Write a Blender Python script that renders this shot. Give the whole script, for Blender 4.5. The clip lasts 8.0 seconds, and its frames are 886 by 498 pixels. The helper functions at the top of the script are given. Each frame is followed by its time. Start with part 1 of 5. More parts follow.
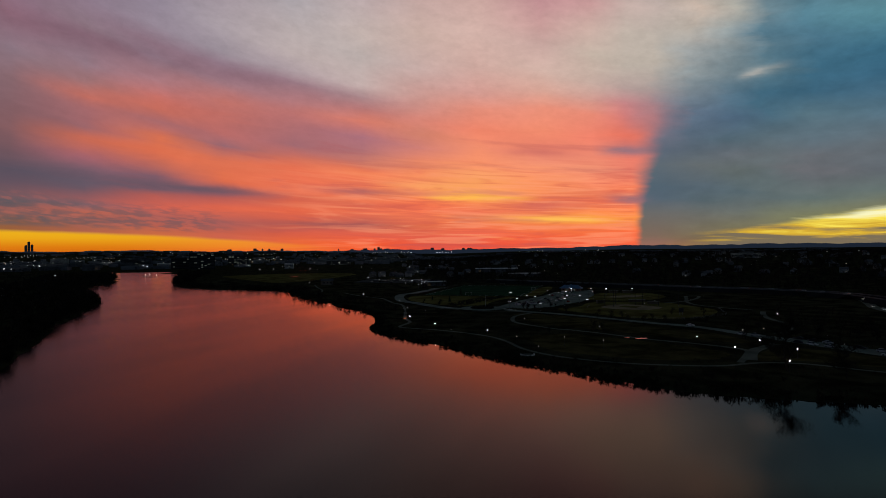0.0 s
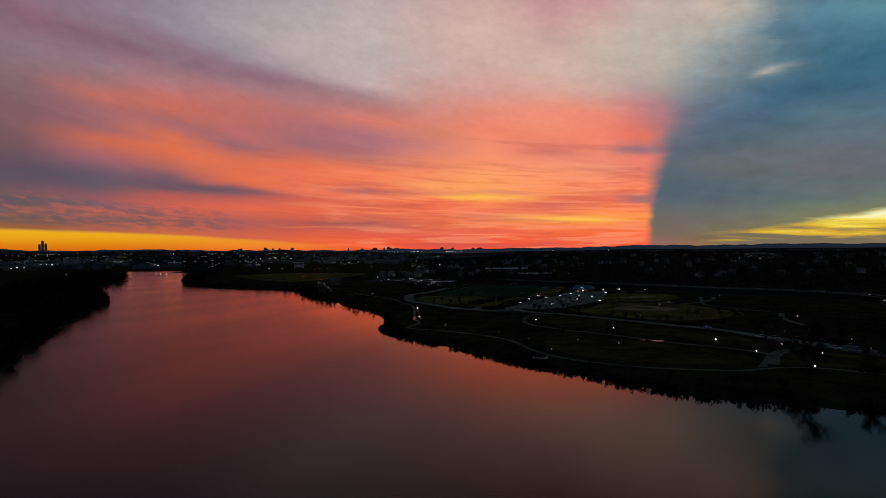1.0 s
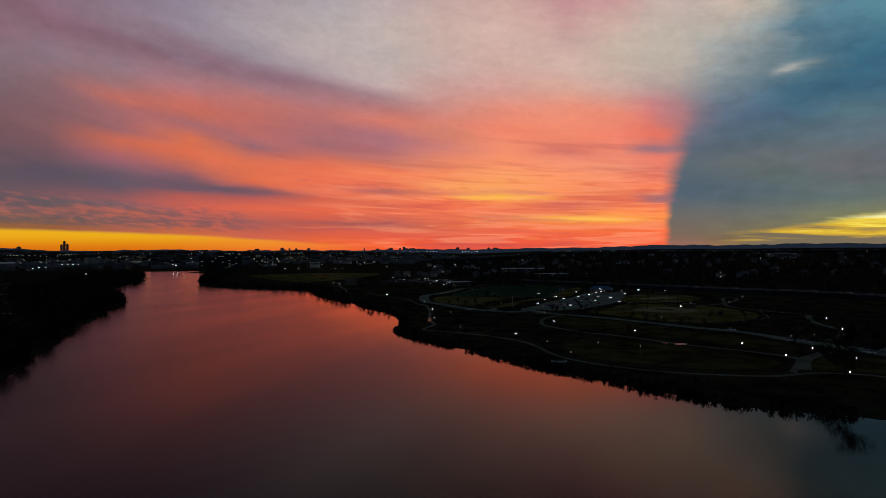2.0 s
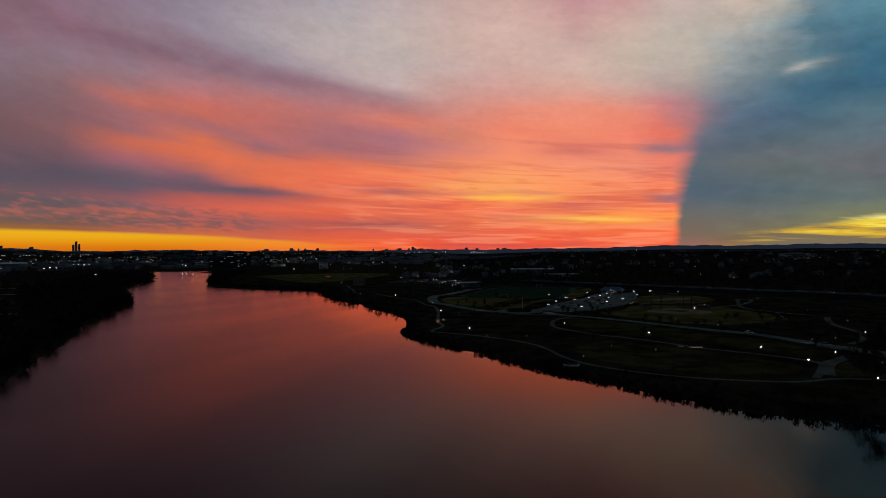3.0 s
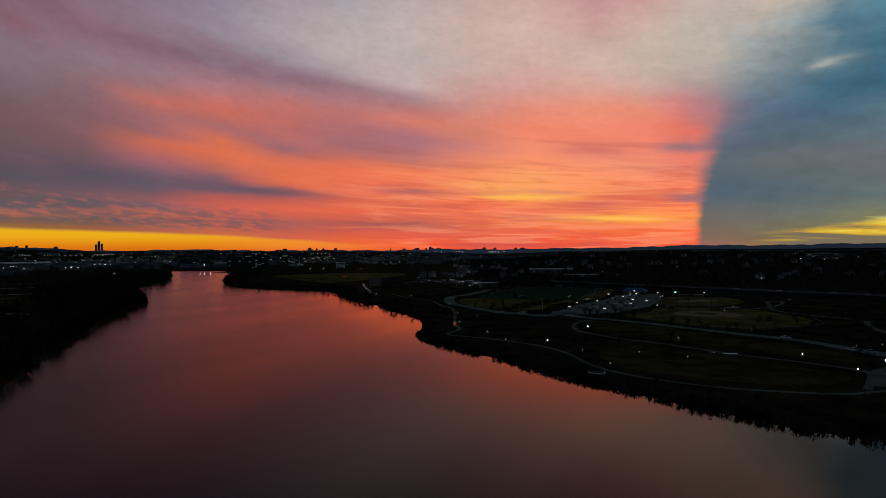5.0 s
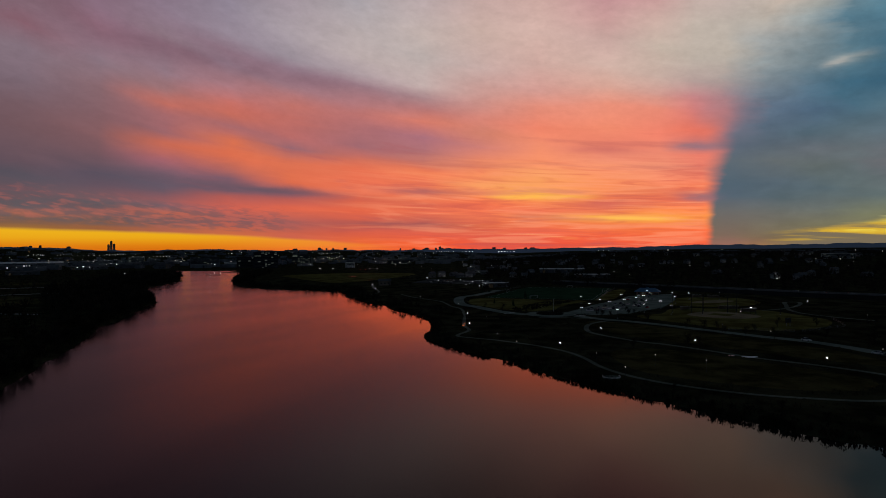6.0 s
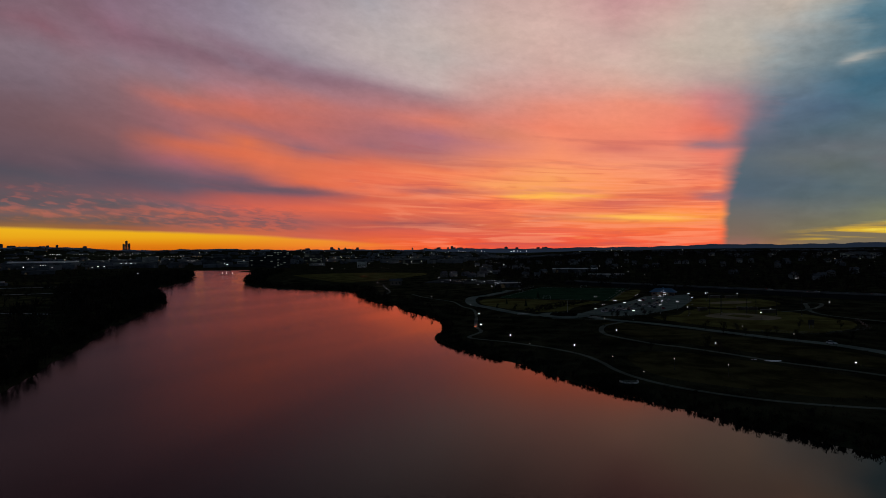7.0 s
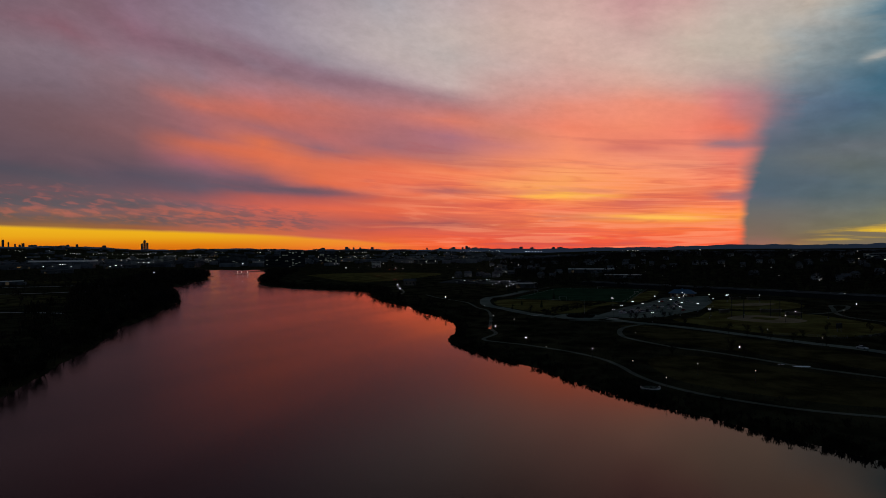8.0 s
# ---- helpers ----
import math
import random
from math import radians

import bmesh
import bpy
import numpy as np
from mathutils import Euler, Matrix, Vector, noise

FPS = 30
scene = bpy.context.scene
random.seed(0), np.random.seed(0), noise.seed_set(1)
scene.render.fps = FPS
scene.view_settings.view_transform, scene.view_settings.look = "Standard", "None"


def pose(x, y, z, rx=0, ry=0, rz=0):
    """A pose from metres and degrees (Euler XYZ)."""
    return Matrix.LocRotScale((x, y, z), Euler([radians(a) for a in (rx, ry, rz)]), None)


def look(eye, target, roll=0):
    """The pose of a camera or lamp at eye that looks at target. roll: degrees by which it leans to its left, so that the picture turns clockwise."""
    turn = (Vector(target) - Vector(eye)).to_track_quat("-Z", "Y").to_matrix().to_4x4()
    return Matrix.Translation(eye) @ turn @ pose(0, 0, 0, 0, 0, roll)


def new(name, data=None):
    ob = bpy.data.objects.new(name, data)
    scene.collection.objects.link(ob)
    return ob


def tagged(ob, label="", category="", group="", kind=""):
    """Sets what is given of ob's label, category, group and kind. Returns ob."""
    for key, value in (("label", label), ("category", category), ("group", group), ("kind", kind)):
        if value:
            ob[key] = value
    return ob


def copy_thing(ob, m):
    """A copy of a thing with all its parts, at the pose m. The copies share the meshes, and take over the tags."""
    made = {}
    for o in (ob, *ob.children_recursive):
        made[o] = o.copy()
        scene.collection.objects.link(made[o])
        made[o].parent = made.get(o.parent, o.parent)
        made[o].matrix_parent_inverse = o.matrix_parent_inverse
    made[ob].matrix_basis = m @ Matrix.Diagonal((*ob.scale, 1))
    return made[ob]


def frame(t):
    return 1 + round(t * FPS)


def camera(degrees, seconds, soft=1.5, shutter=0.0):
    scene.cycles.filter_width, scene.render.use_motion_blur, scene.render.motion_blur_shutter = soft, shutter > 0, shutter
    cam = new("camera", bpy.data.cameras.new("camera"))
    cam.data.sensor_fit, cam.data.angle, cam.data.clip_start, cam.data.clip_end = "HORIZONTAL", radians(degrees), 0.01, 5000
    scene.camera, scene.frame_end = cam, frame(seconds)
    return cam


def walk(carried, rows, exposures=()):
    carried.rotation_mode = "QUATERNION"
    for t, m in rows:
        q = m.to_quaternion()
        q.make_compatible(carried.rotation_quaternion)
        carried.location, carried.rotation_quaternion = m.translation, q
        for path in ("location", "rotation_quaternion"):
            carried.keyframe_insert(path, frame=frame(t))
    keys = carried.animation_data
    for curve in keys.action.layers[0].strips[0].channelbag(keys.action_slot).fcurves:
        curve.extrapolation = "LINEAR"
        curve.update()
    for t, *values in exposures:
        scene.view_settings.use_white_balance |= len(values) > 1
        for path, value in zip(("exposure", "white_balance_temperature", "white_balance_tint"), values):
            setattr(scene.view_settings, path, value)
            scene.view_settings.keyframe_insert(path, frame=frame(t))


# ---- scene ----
cam = camera(74.0, 8.0, soft=0.85)
PATH = [
    (0, (1.463, -0.624, 46.009), (1.668, 1.366, 46.015), -0.6),
    (0.5, (1.674, 2.712, 45.999), (1.862, 4.704, 46.004), -0.6),
    (1, (1.89, 6.026, 45.994), (2.062, 8.018, 45.999), -0.5),
    (1.5, (2.182, 9.292, 45.991), (2.325, 11.287, 45.996), -0.5),
    (3, (3.05, 19.256, 45.95), (3.139, 21.254, 45.957), -0.5),
    (3.5, (3.319, 22.544, 45.939), (3.394, 24.542, 45.946), -0.5),
    (4, (3.581, 25.829, 45.929), (3.642, 27.828, 45.936), -0.4),
    (4.5, (3.846, 29.14, 45.924), (3.891, 31.139, 45.931), -0.4),
    (6, (4.53, 39.359, 45.899), (4.526, 41.359, 45.905), -0.5),
    (6.5, (4.736, 42.764, 45.902), (4.713, 44.764, 45.908), -0.4),
    (7, (4.963, 46.096, 45.914), (4.918, 48.095, 45.919), -0.5),
    (7.5, (5.117, 49.404, 45.935), (5.047, 51.402, 45.94), -0.5),
    (8, (5.201, 52.708, 45.947), (5.106, 54.706, 45.952), -0.4),
]
walk(cam, [(t, look(eye, target, roll)) for t, eye, target, roll in PATH])

# ---- world: dusk sky ----
scene.view_settings.exposure = 0.0
world = bpy.data.worlds.new("dusk_sky")
scene.world = world
world.use_nodes = True


def hexlin(h):
    """Linear colour from a hex sRGB string."""
    out = []
    for i in (0, 2, 4):
        c = int(h[i:i + 2], 16) / 255
        out.append(c / 12.92 if c <= 0.04045 else ((c + 0.055) / 1.055) ** 2.4)
    return (*out, 1)


class Nodes:
    """A short hand for node trees."""

    def __init__(self, tree):
        self.tree = tree
        tree.nodes.clear()

    def add(self, kind, **attrs):
        node = self.tree.nodes.new(kind)
        for key, value in attrs.items():
            setattr(node, key, value)
        return node

    def put(self, socket, value):
        if isinstance(value, bpy.types.NodeSocket):
            self.tree.links.new(value, socket)
        else:
            socket.default_value = value

    def math(self, op, *args, clamp=False):
        node = self.add("ShaderNodeMath", operation=op, use_clamp=clamp)
        for i, a in enumerate(args):
            self.put(node.inputs[i], a)
        return node.outputs[0]

    def step(self, x, a, b, lo=0.0, hi=1.0):
        node = self.add("ShaderNodeMapRange", interpolation_type="SMOOTHSTEP")
        for i, v in enumerate((x, a, b, lo, hi)):
            self.put(node.inputs[i], v)
        return node.outputs[0]

    def vec(self, x, y, z=0.0):
        node = self.add("ShaderNodeCombineXYZ")
        for i, v in enumerate((x, y, z)):
            self.put(node.inputs[i], v)
        return node.outputs[0]

    def noise(self, vector, scale=1.0, detail=4.0, rough=0.55, warp=0.0):
        node = self.add("ShaderNodeTexNoise")
        self.put(node.inputs["Vector"], vector)
        for key, v in (("Scale", scale), ("Detail", detail), ("Roughness", rough), ("Distortion", warp)):
            node.inputs[key].default_value = v
        return node.outputs[0]

    def mix(self, fac, a, b, blend="MIX"):
        node = self.add("ShaderNodeMix", data_type="RGBA", blend_type=blend)
        self.put(node.inputs[0], fac)
        self.put(node.inputs[6], a)
        self.put(node.inputs[7], b)
        return node.outputs[2]

    def ramp(self, fac, stops):
        node = self.add("ShaderNodeValToRGB")
        self.put(node.inputs[0], fac)
        els = node.color_ramp.elements
        while len(els) < len(stops):
            els.new(0.5)
        for el, (pos, colour) in zip(els, stops):
            el.position, el.color = pos, colour
        return node.outputs[0]


W = Nodes(world.node_tree)
way = W.add("ShaderNodeSeparateXYZ")
W.put(way.inputs[0], W.add("ShaderNodeTexCoord").outputs["Generated"])
azim = W.math("MULTIPLY", W.math("ARCTAN2", way.outputs[0], way.outputs[1]), 57.2958)
elev = W.math("MULTIPLY", W.math("ARCSINE", way.outputs[2]), 57.2958)
elev = W.math("MAXIMUM", elev, 0.0)
LEAN = 0.02
lean = W.math("MULTIPLY_ADD", W.math("MINIMUM", W.math("MAXIMUM", azim, -36.0), 50.0), LEAN, 1 + 37 * LEAN)
bank = W.math("MULTIPLY", elev, lean)                  # cloud banks lean down towards the south
# two scales of drift that fray the cloud banks
drift = W.noise(W.vec(W.math("MULTIPLY", azim, 0.05), W.math("MULTIPLY", bank, 0.10)), 1.0, 5.0, 0.6, 0.4)
fine = W.noise(W.vec(W.math("MULTIPLY", azim, 0.14), W.math("MULTIPLY", W.math("POWER", bank, 0.75), 0.95), 3.0), 1.0, 4.0, 0.55, 0.7)
shift = W.math("ADD", W.math("MULTIPLY", W.math("SUBTRACT", drift, 0.5), 1.7), W.math("MULTIPLY", W.math("SUBTRACT", fine, 0.5), 1.1))
calm = W.step(elev, 0.3, 7.0, 0.15, 1.0)
banked = W.math("ADD", bank, W.math("MULTIPLY", shift, calm))
TOP = 75.0
height = W.math("DIVIDE", banked, TOP, clamp=True)


def column(az, stops):
    """Sky colours upwards at one bearing: elevation in degrees, colour; above the last the deck darkens towards the zenith."""
    k = 1 + LEAN * (min(50.0, max(-36.0, az)) + 37)
    words = stops.split()
    rows = [(float(e), hexlin(c)) for e, c in zip(words[::2], words[1::2])]
    last = rows[-1]
    slate = min(1.0, max(0.0, (az - 12) / 14))            # blue-grey overhead on the clear side
    for up, share, high in ((4.0, 0.50, hexlin("4c595e")), (8.0, 0.22, hexlin("36444c"))):
        rows.append((last[0] + up, tuple(c * share * (1 - slate) + h * slate for c, h in zip(last[1][:3], high)) + (1,)))
    rows.append((last[0] + 15.0, hexlin("26323f")))
    return az, W.ramp(height, [(min(1.0, e * k / TOP), c) for e, c in rows])


COLUMNS = [
    column(-60, "0 3e3230 6 2e2c34 15 302e36 20 302e38"),
    column(-41, "2.3 8a6040 2.7 74584a 3.3 70584e 3.6 905e52 4.1 58535a 5.0 685258 6.6 524d58 7.6 5e4e58 9.0 655058 11.7 6d565e 13.8 74636e 15.9 7e6c75 17.9 7b616c 19.1 77636e"),
    column(-35.3, "2.3 98683a 2.6 7d5b48 3.2 7c5a50 3.5 a86350 4.0 5d5559 4.4 6a5559 5.1 70545a 5.7 60525a 6.4 56505a 7.4 645059 8.7 6d545b 10.0 73565b 11.7 74595f 13.8 7a6670 15.9 85717c 17.9 865f6a 19.1 826671"),
    column(-30.4, "2.3 965e3c 2.8 705850 3.5 9a6058 3.9 7a5858 4.3 5f575c 4.8 79575a 5.8 64525d 6.7 59505d 7.4 66525c 8.8 73545a 10.1 835b5e 11.9 815e63 13.7 8a696f 15.9 89737e 18.5 8a6573 20.1 8a6e7e"),
    column(-25.4, "2.1 aa6048 2.9 7e5a58 3.6 b8624f 4.2 7a5c62 4.8 92595a 5.5 6a5560 6.3 5e5664 7.2 7d5c68 8.2 a2626a 9.4 c86a54 10.4 9a6468 11.8 a5686a 12.9 bf6c5f 14.1 9c7072 15.7 907580 17.6 876976 18.6 8b737e 21.0 8b7787"),
    column(-20, "1.7 c86a40 2.4 b85e4c 3.2 a45c56 4.2 cc6050 5.1 b45c54 5.7 705864 6.8 7e5a66 7.8 c06858 8.8 dd7250 10.0 d87050 11.3 a6686a 12.5 c66c5c 13.5 c66f65 14.9 a7767c 16.8 8b7380 18.0 896d7a 19.4 968794 21.8 918594"),
    column(-14.5, "1.8 c8604a 2.7 a45c58 4.1 e2664a 5.0 b05c58 5.5 885c66 6.4 de6c4c 7.2 e0704e 8.5 d87052 9.7 96666e 10.8 b86a66 12.3 b86c66 13.6 c07168 15.3 9f777f 16.8 907784 17.9 998c95 20.1 aa9da3 22.4 a3959d"),
    column(-8.3, "0.8 ee6a34 1.7 d85e44 2.6 c45c4c 3.8 e86848 4.9 da664c 5.7 e66c4e 7.9 e87252 8.7 d06e5a 10.0 a0686e 11.6 ac6c6e 13.1 ba716d 14.4 ab777b 15.7 9d7d86 16.7 af9da1 18.2 bbaba9 20.1 b8aaa9 22.9 aaa2a7"),
    column(-1.8, "0.6 f0582e 1.7 e4624a 2.6 b25c54 3.8 ec7250 4.6 d8684e 5.1 f07a54 5.7 c06a60 6.3 ee7854 7.7 ee7a56 8.5 c87464 9.5 b07072 10.9 ac707a 12.5 d67a68 13.5 b57775 14.7 ac888a 15.8 c2aca8 18.3 baaca8 20.3 c2b0aa 23.2 b8a6a6"),
    column(3.7, "0.5 ee5438 1.3 e25e48 2.4 dc6848 3.3 f47c54 4.4 f2704d 5.2 f88452 6.3 fa9d62 7.4 f68d5e 8.7 e88666 10.0 cc7c72 11.1 d2806c 12.4 d88474 13.7 cc8c82 15.0 c89890 17.3 c4a8a2 20.3 caaea4 23.1 c4a6a0"),
    column(9.2, "0.6 f0543c 1.6 ee664a 2.4 f07048 3.2 fa8a54 3.7 ec7252 4.6 f88a52 5.2 ffb34d 6.1 fa9d5a 7.3 f89f64 8.3 f69166 9.9 f08d6c 11.5 ee8468 13.6 e08c78 15.1 d29a90 17.2 cea89e 20.1 d2b0a6 22.9 cca8a0"),
    column(15.6, "0.4 f05a3c 1.2 f4623e 2.4 f48048 2.9 fcb050 3.5 ee7c52 4.2 e07056 4.7 ec7650 5.5 fa8f5c 6.5 f88f5e 8.1 f49372 9.2 dc7a6a 9.7 ec826a 11.2 f08a6c 13.3 ea9078 14.8 d8a494 16.8 d0b0a4 18.7 caa8a0 20.6 c89c98 22.5 c49294"),
    column(20.1, "0.5 f45c3c 2.2 f87c44 2.7 fcae48 3.5 fc8d49 4.3 f27a56 5.1 e87856 5.8 f48660 7.4 f49172 8.9 ec866e 10.5 f0826a 12.5 e88a74 13.9 d09a8e 15.4 c8aca0 17.8 c4b2a4 20.2 cfaea4 22.0 c89a98"),
    column(23.3, "0.5 f46440 1.6 f86c40 2.9 fb9248 3.9 fc8052 4.7 cc6e62 5.5 f47c56 6.7 e87e68 8.2 ec7e6a 9.1 bb7472 10.5 e8745e 12.2 d87e78 13.4 c88484 14.6 b89e98 16.5 bcaea2 19.3 bfb0a4 21.6 c8aea6"),
    column(25.9, "0.4 94685a 1.2 7c6658 2.1 74685e 3.3 6a6866 4.6 54626e 5.6 52626e 7.6 5e6870 9.0 5c6675 10.3 787280 12.0 88747e 13.4 94868a 14.8 aaa09a 16.7 b8aea2 19.0 b8aea4 21.2 bcaea6"),
    column(29.3, "0.3 94704e 0.9 7c6850 1.5 786c58 3.0 6c6c66 4.2 58666c 5.4 55636d 7.4 646a6c 8.8 58646f 10.7 586879 12.1 607082 14.0 7a858c 15.4 8e9698 17.2 9ea1a0 19.0 b8ada2 20.7 c4b0a2"),
    column(32.6, "0.3 94764a 0.8 74644a 1.9 767058 3.3 686e6a 4.8 57666c 6.7 616968 8.1 646a70 9.4 52646f 11.3 4e657a 13.1 5a7384 14.9 6b7d85 16.7 7d8b90 18.4 98a0a0 20.1 b0aca2"),
    column(35.1, "0.3 92763e 0.8 74654a 2.5 7a7a60 4.1 5e6a6b 5.9 5f6a6c 7.8 646c70 9.6 566872 11.3 48687a 13.1 3f6478 14.8 587480 16.1 567482 17.8 527383 19.4 6d8690"),
    column(38.1, "0.3 92763e 0.8 74654a 2.6 7c7c5c 4.0 63706e 5.7 64686c 7.5 66696e 8.8 60707a 10.9 56707c 12.6 3c6278 14.7 3c667c 16.8 4a7184 18.8 5a8494"),
    column(44, "0.6 6a5c40 2.8 807c58 4.4 64706c 6.0 60666c 8.0 626a70 10.5 547080 13.0 386078 15.0 386880 17.5 588894"),
    column(70, "0 4a3c2e 5 3a4248 14 34485a 20 2c3c4a"),
]
sky = COLUMNS[0][1]
for (a, _), (b, colour) in zip(COLUMNS, COLUMNS[1:]):
    if a == 23.3:                                       # the curtain of lit cloud ends sharply here, and frays out higher up
        middle = W.math("ADD", W.math("MULTIPLY_ADD", W.math("POWER", W.math("MINIMUM", elev, 10.5), 2.0), 0.0115, 24.25), W.math("ADD", W.math("MULTIPLY", W.math("SUBTRACT", W.noise(W.vec(W.math("MULTIPLY", azim, 0.12), W.math("MULTIPLY", elev, 0.42), 61.0), 1.0, 3.0, 0.55, 0.5), 0.5), W.step(elev, 1.0, 5.0, 0.5, 2.4)), W.math("MULTIPLY", W.math("SUBTRACT", fine, 0.5), 0.6)))
        wide = W.math("ADD", W.step(elev, 2.0, 8.5, 0.42, 1.25), W.step(elev, 8.0, 15.0, 0.0, 2.6))
        fac = W.step(azim, W.math("SUBTRACT", middle, wide), W.math("ADD", middle, wide))
    else:
        mid = W.math("ADD", azim, W.math("ADD", W.math("MULTIPLY", W.math("SUBTRACT", drift, 0.5), 2.4 if a < 25 else 6.0), W.math("MULTIPLY", W.math("SUBTRACT", fine, 0.5), 0.0 if a < 25 else 2.5)))
        fac = W.math("DIVIDE", W.math("SUBTRACT", mid, a), b - a, clamp=True)
    sky = W.mix(fac, sky, colour)

# thin bright and dull streaks in the lit part
lit = W.math("MULTIPLY", W.step(azim, -16.0, 2.0), W.step(azim, 23.4, 24.6, 1.0, 0.0))
low = W.math("MULTIPLY", lit, W.step(elev, 6.0, 10.0, 1.0, 0.0))
comb = W.noise(W.vec(W.math("MULTIPLY", azim, 0.11), W.math("MULTIPLY", bank, 0.95), 44.0), 1.0, 3.0, 0.5, 1.0)
sky = W.mix(W.math("MULTIPLY", W.step(comb, 0.47, 0.66), W.math("MULTIPLY", low, 0.42)), sky, hexlin("ffa078"))
sky = W.mix(W.math("MULTIPLY", W.step(comb, 0.50, 0.34), W.math("MULTIPLY", low, 0.42)), sky, hexlin("cc584c"))
dull = W.noise(W.vec(W.math("MULTIPLY", azim, 0.075), W.math("MULTIPLY", bank, 0.42), 21.0), 1.0, 4.0, 0.55, 0.3)
band = W.math("MULTIPLY", W.step(azim, -30.0, -16.0), W.math("MULTIPLY", W.step(azim, 23.4, 24.6, 1.0, 0.0), W.step(elev, 9.0, 14.0, 1.0, 0.0)))
sky = W.mix(W.math("MULTIPLY", W.step(dull, 0.54, 0.70), W.math("MULTIPLY", band, 0.32)), sky, hexlin("a8565a"))
gilt = W.noise(W.vec(W.math("MULTIPLY", azim, 0.09), W.math("MULTIPLY", bank, 0.60), 8.0), 1.0, 4.0, 0.55, 0.4)
sky = W.mix(W.math("MULTIPLY", W.step(gilt, 0.58, 0.74), W.math("MULTIPLY", low, W.step(azim, 2.0, 9.0, 0.0, 0.28))), sky, hexlin("ffb45a"))

# single cloud banks and gilded rifts: from one bearing and elevation to another


def cloud(a0, e0, a1, e1, width, colour, amount):
    global sky
    length = math.hypot(a1 - a0, e1 - e0)
    ca, ce = (a1 - a0) / length, (e1 - e0) / length
    da = W.math("SUBTRACT", azim, a0)
    de = W.math("SUBTRACT", frayed, e0)
    along = W.math("DIVIDE", W.math("ADD", W.math("MULTIPLY", da, ca), W.math("MULTIPLY", de, ce)), length)
    across = W.math("DIVIDE", W.math("SUBTRACT", W.math("MULTIPLY", de, ca), W.math("MULTIPLY", da, ce)), width)
    end = W.math("SUBTRACT", W.math("MULTIPLY", along, 2.0), 1.0)
    mask = W.math("EXPONENT", W.math("MULTIPLY", W.math("ADD", W.math("MULTIPLY", across, across), W.math("POWER", W.math("ABSOLUTE", W.math("MULTIPLY", end, 1.15)), 3.0)), -1.0))
    body = W.math("MULTIPLY", mask, W.math("MULTIPLY", tuft, amount), clamp=True)
    sky = W.mix(body, sky, hexlin(colour))


frayed = W.math("ADD", elev, W.math("ADD", W.math("MULTIPLY", W.math("SUBTRACT", fine, 0.5), 0.9), W.math("MULTIPLY", W.math("SUBTRACT", drift, 0.5), 0.5)))
tuft = W.step(W.noise(W.vec(W.math("MULTIPLY", azim, 0.15), W.math("MULTIPLY", W.math("POWER", elev, 0.7), 1.9), 17.0), 1.0, 3.5, 0.55, 0.7), 0.30, 0.64, 0.45, 1.2)
cloud(-31.0, 6.75, -9.0, 5.25, 0.42, "66535f", 0.75)
cloud(-38.0, 19.0, -3.0, 14.6, 0.75, "7c5a68", 0.40)
cloud(-27.0, 13.4, -10.0, 11.9, 0.55, "c86c5e", 0.40)
cloud(-26.0, 9.7, -12.0, 7.6, 0.60, "de6a4c", 0.45)
cloud(-8.0, 8.2, 6.0, 6.6, 0.35, "f08458", 0.45)
cloud(-6.0, 5.9, 2.0, 5.5, 0.22, "b8665e", 0.60)
cloud(-4.0, 4.6, 5.0, 4.3, 0.18, "d0604e", 0.60)
cloud(-12.0, 2.75, 1.0, 2.45, 0.24, "9a5656", 0.55)
cloud(4.0, 5.35, 14.0, 4.95, 0.20, "ffbe50", 0.70)
cloud(2.0, 6.5, 11.0, 6.1, 0.24, "faa45e", 0.50)
cloud(12.5, 4.35, 20.0, 4.05, 0.30, "d2685a", 0.60)
cloud(13.5, 3.05, 22.5, 2.65, 0.16, "ffbe54", 0.80)
cloud(12.0, 9.4, 18.0, 9.1, 0.32, "cc6e62", 0.60)
cloud(20.5, 9.3, 25.5, 9.0, 0.40, "80707e", 0.55)
cloud(21.5, 4.75, 25.5, 4.60, 0.32, "846a74", 0.55)
cloud(23.0, 11.0, 26.5, 13.6, 1.00, "a88088", 0.25)
cloud(32.6, 14.65, 36.6, 15.05, 0.34, "a4a6a2", 0.42)
cloud(32.8, 14.60, 34.8, 14.8, 0.13, "c0b4a8", 0.30)
cloud(27.4, 15.3, 30.2, 15.7, 0.20, "9aa4a6", 0.45)
cloud(34.5, 6.9, 41.0, 6.0, 0.40, "776c70", 0.35)
# rippled cloudlets low on the left
ripple = W.noise(W.vec(W.math("MULTIPLY_ADD", bank, 0.6, W.math("MULTIPLY", azim, 0.72)), W.math("MULTIPLY", bank, 2.3), 5.0), 1.0, 2.0, 0.5, 0.3)
rip_zone = W.math("MULTIPLY", W.step(azim, -18.0, -12.0, 1.0, 0.0), W.math("MULTIPLY", W.step(bank, 2.4, 3.2), W.step(bank, 4.4, 6.4, 1.0, 0.0)))
sky = W.mix(W.math("MULTIPLY", W.step(ripple, 0.44, 0.62), W.math("MULTIPLY", rip_zone, 0.5)), sky, hexlin("5a565c"))
sky = W.mix(W.math("MULTIPLY", W.step(ripple, 0.48, 0.34), W.math("MULTIPLY", rip_zone, 0.32)), sky, hexlin("c0685a"))
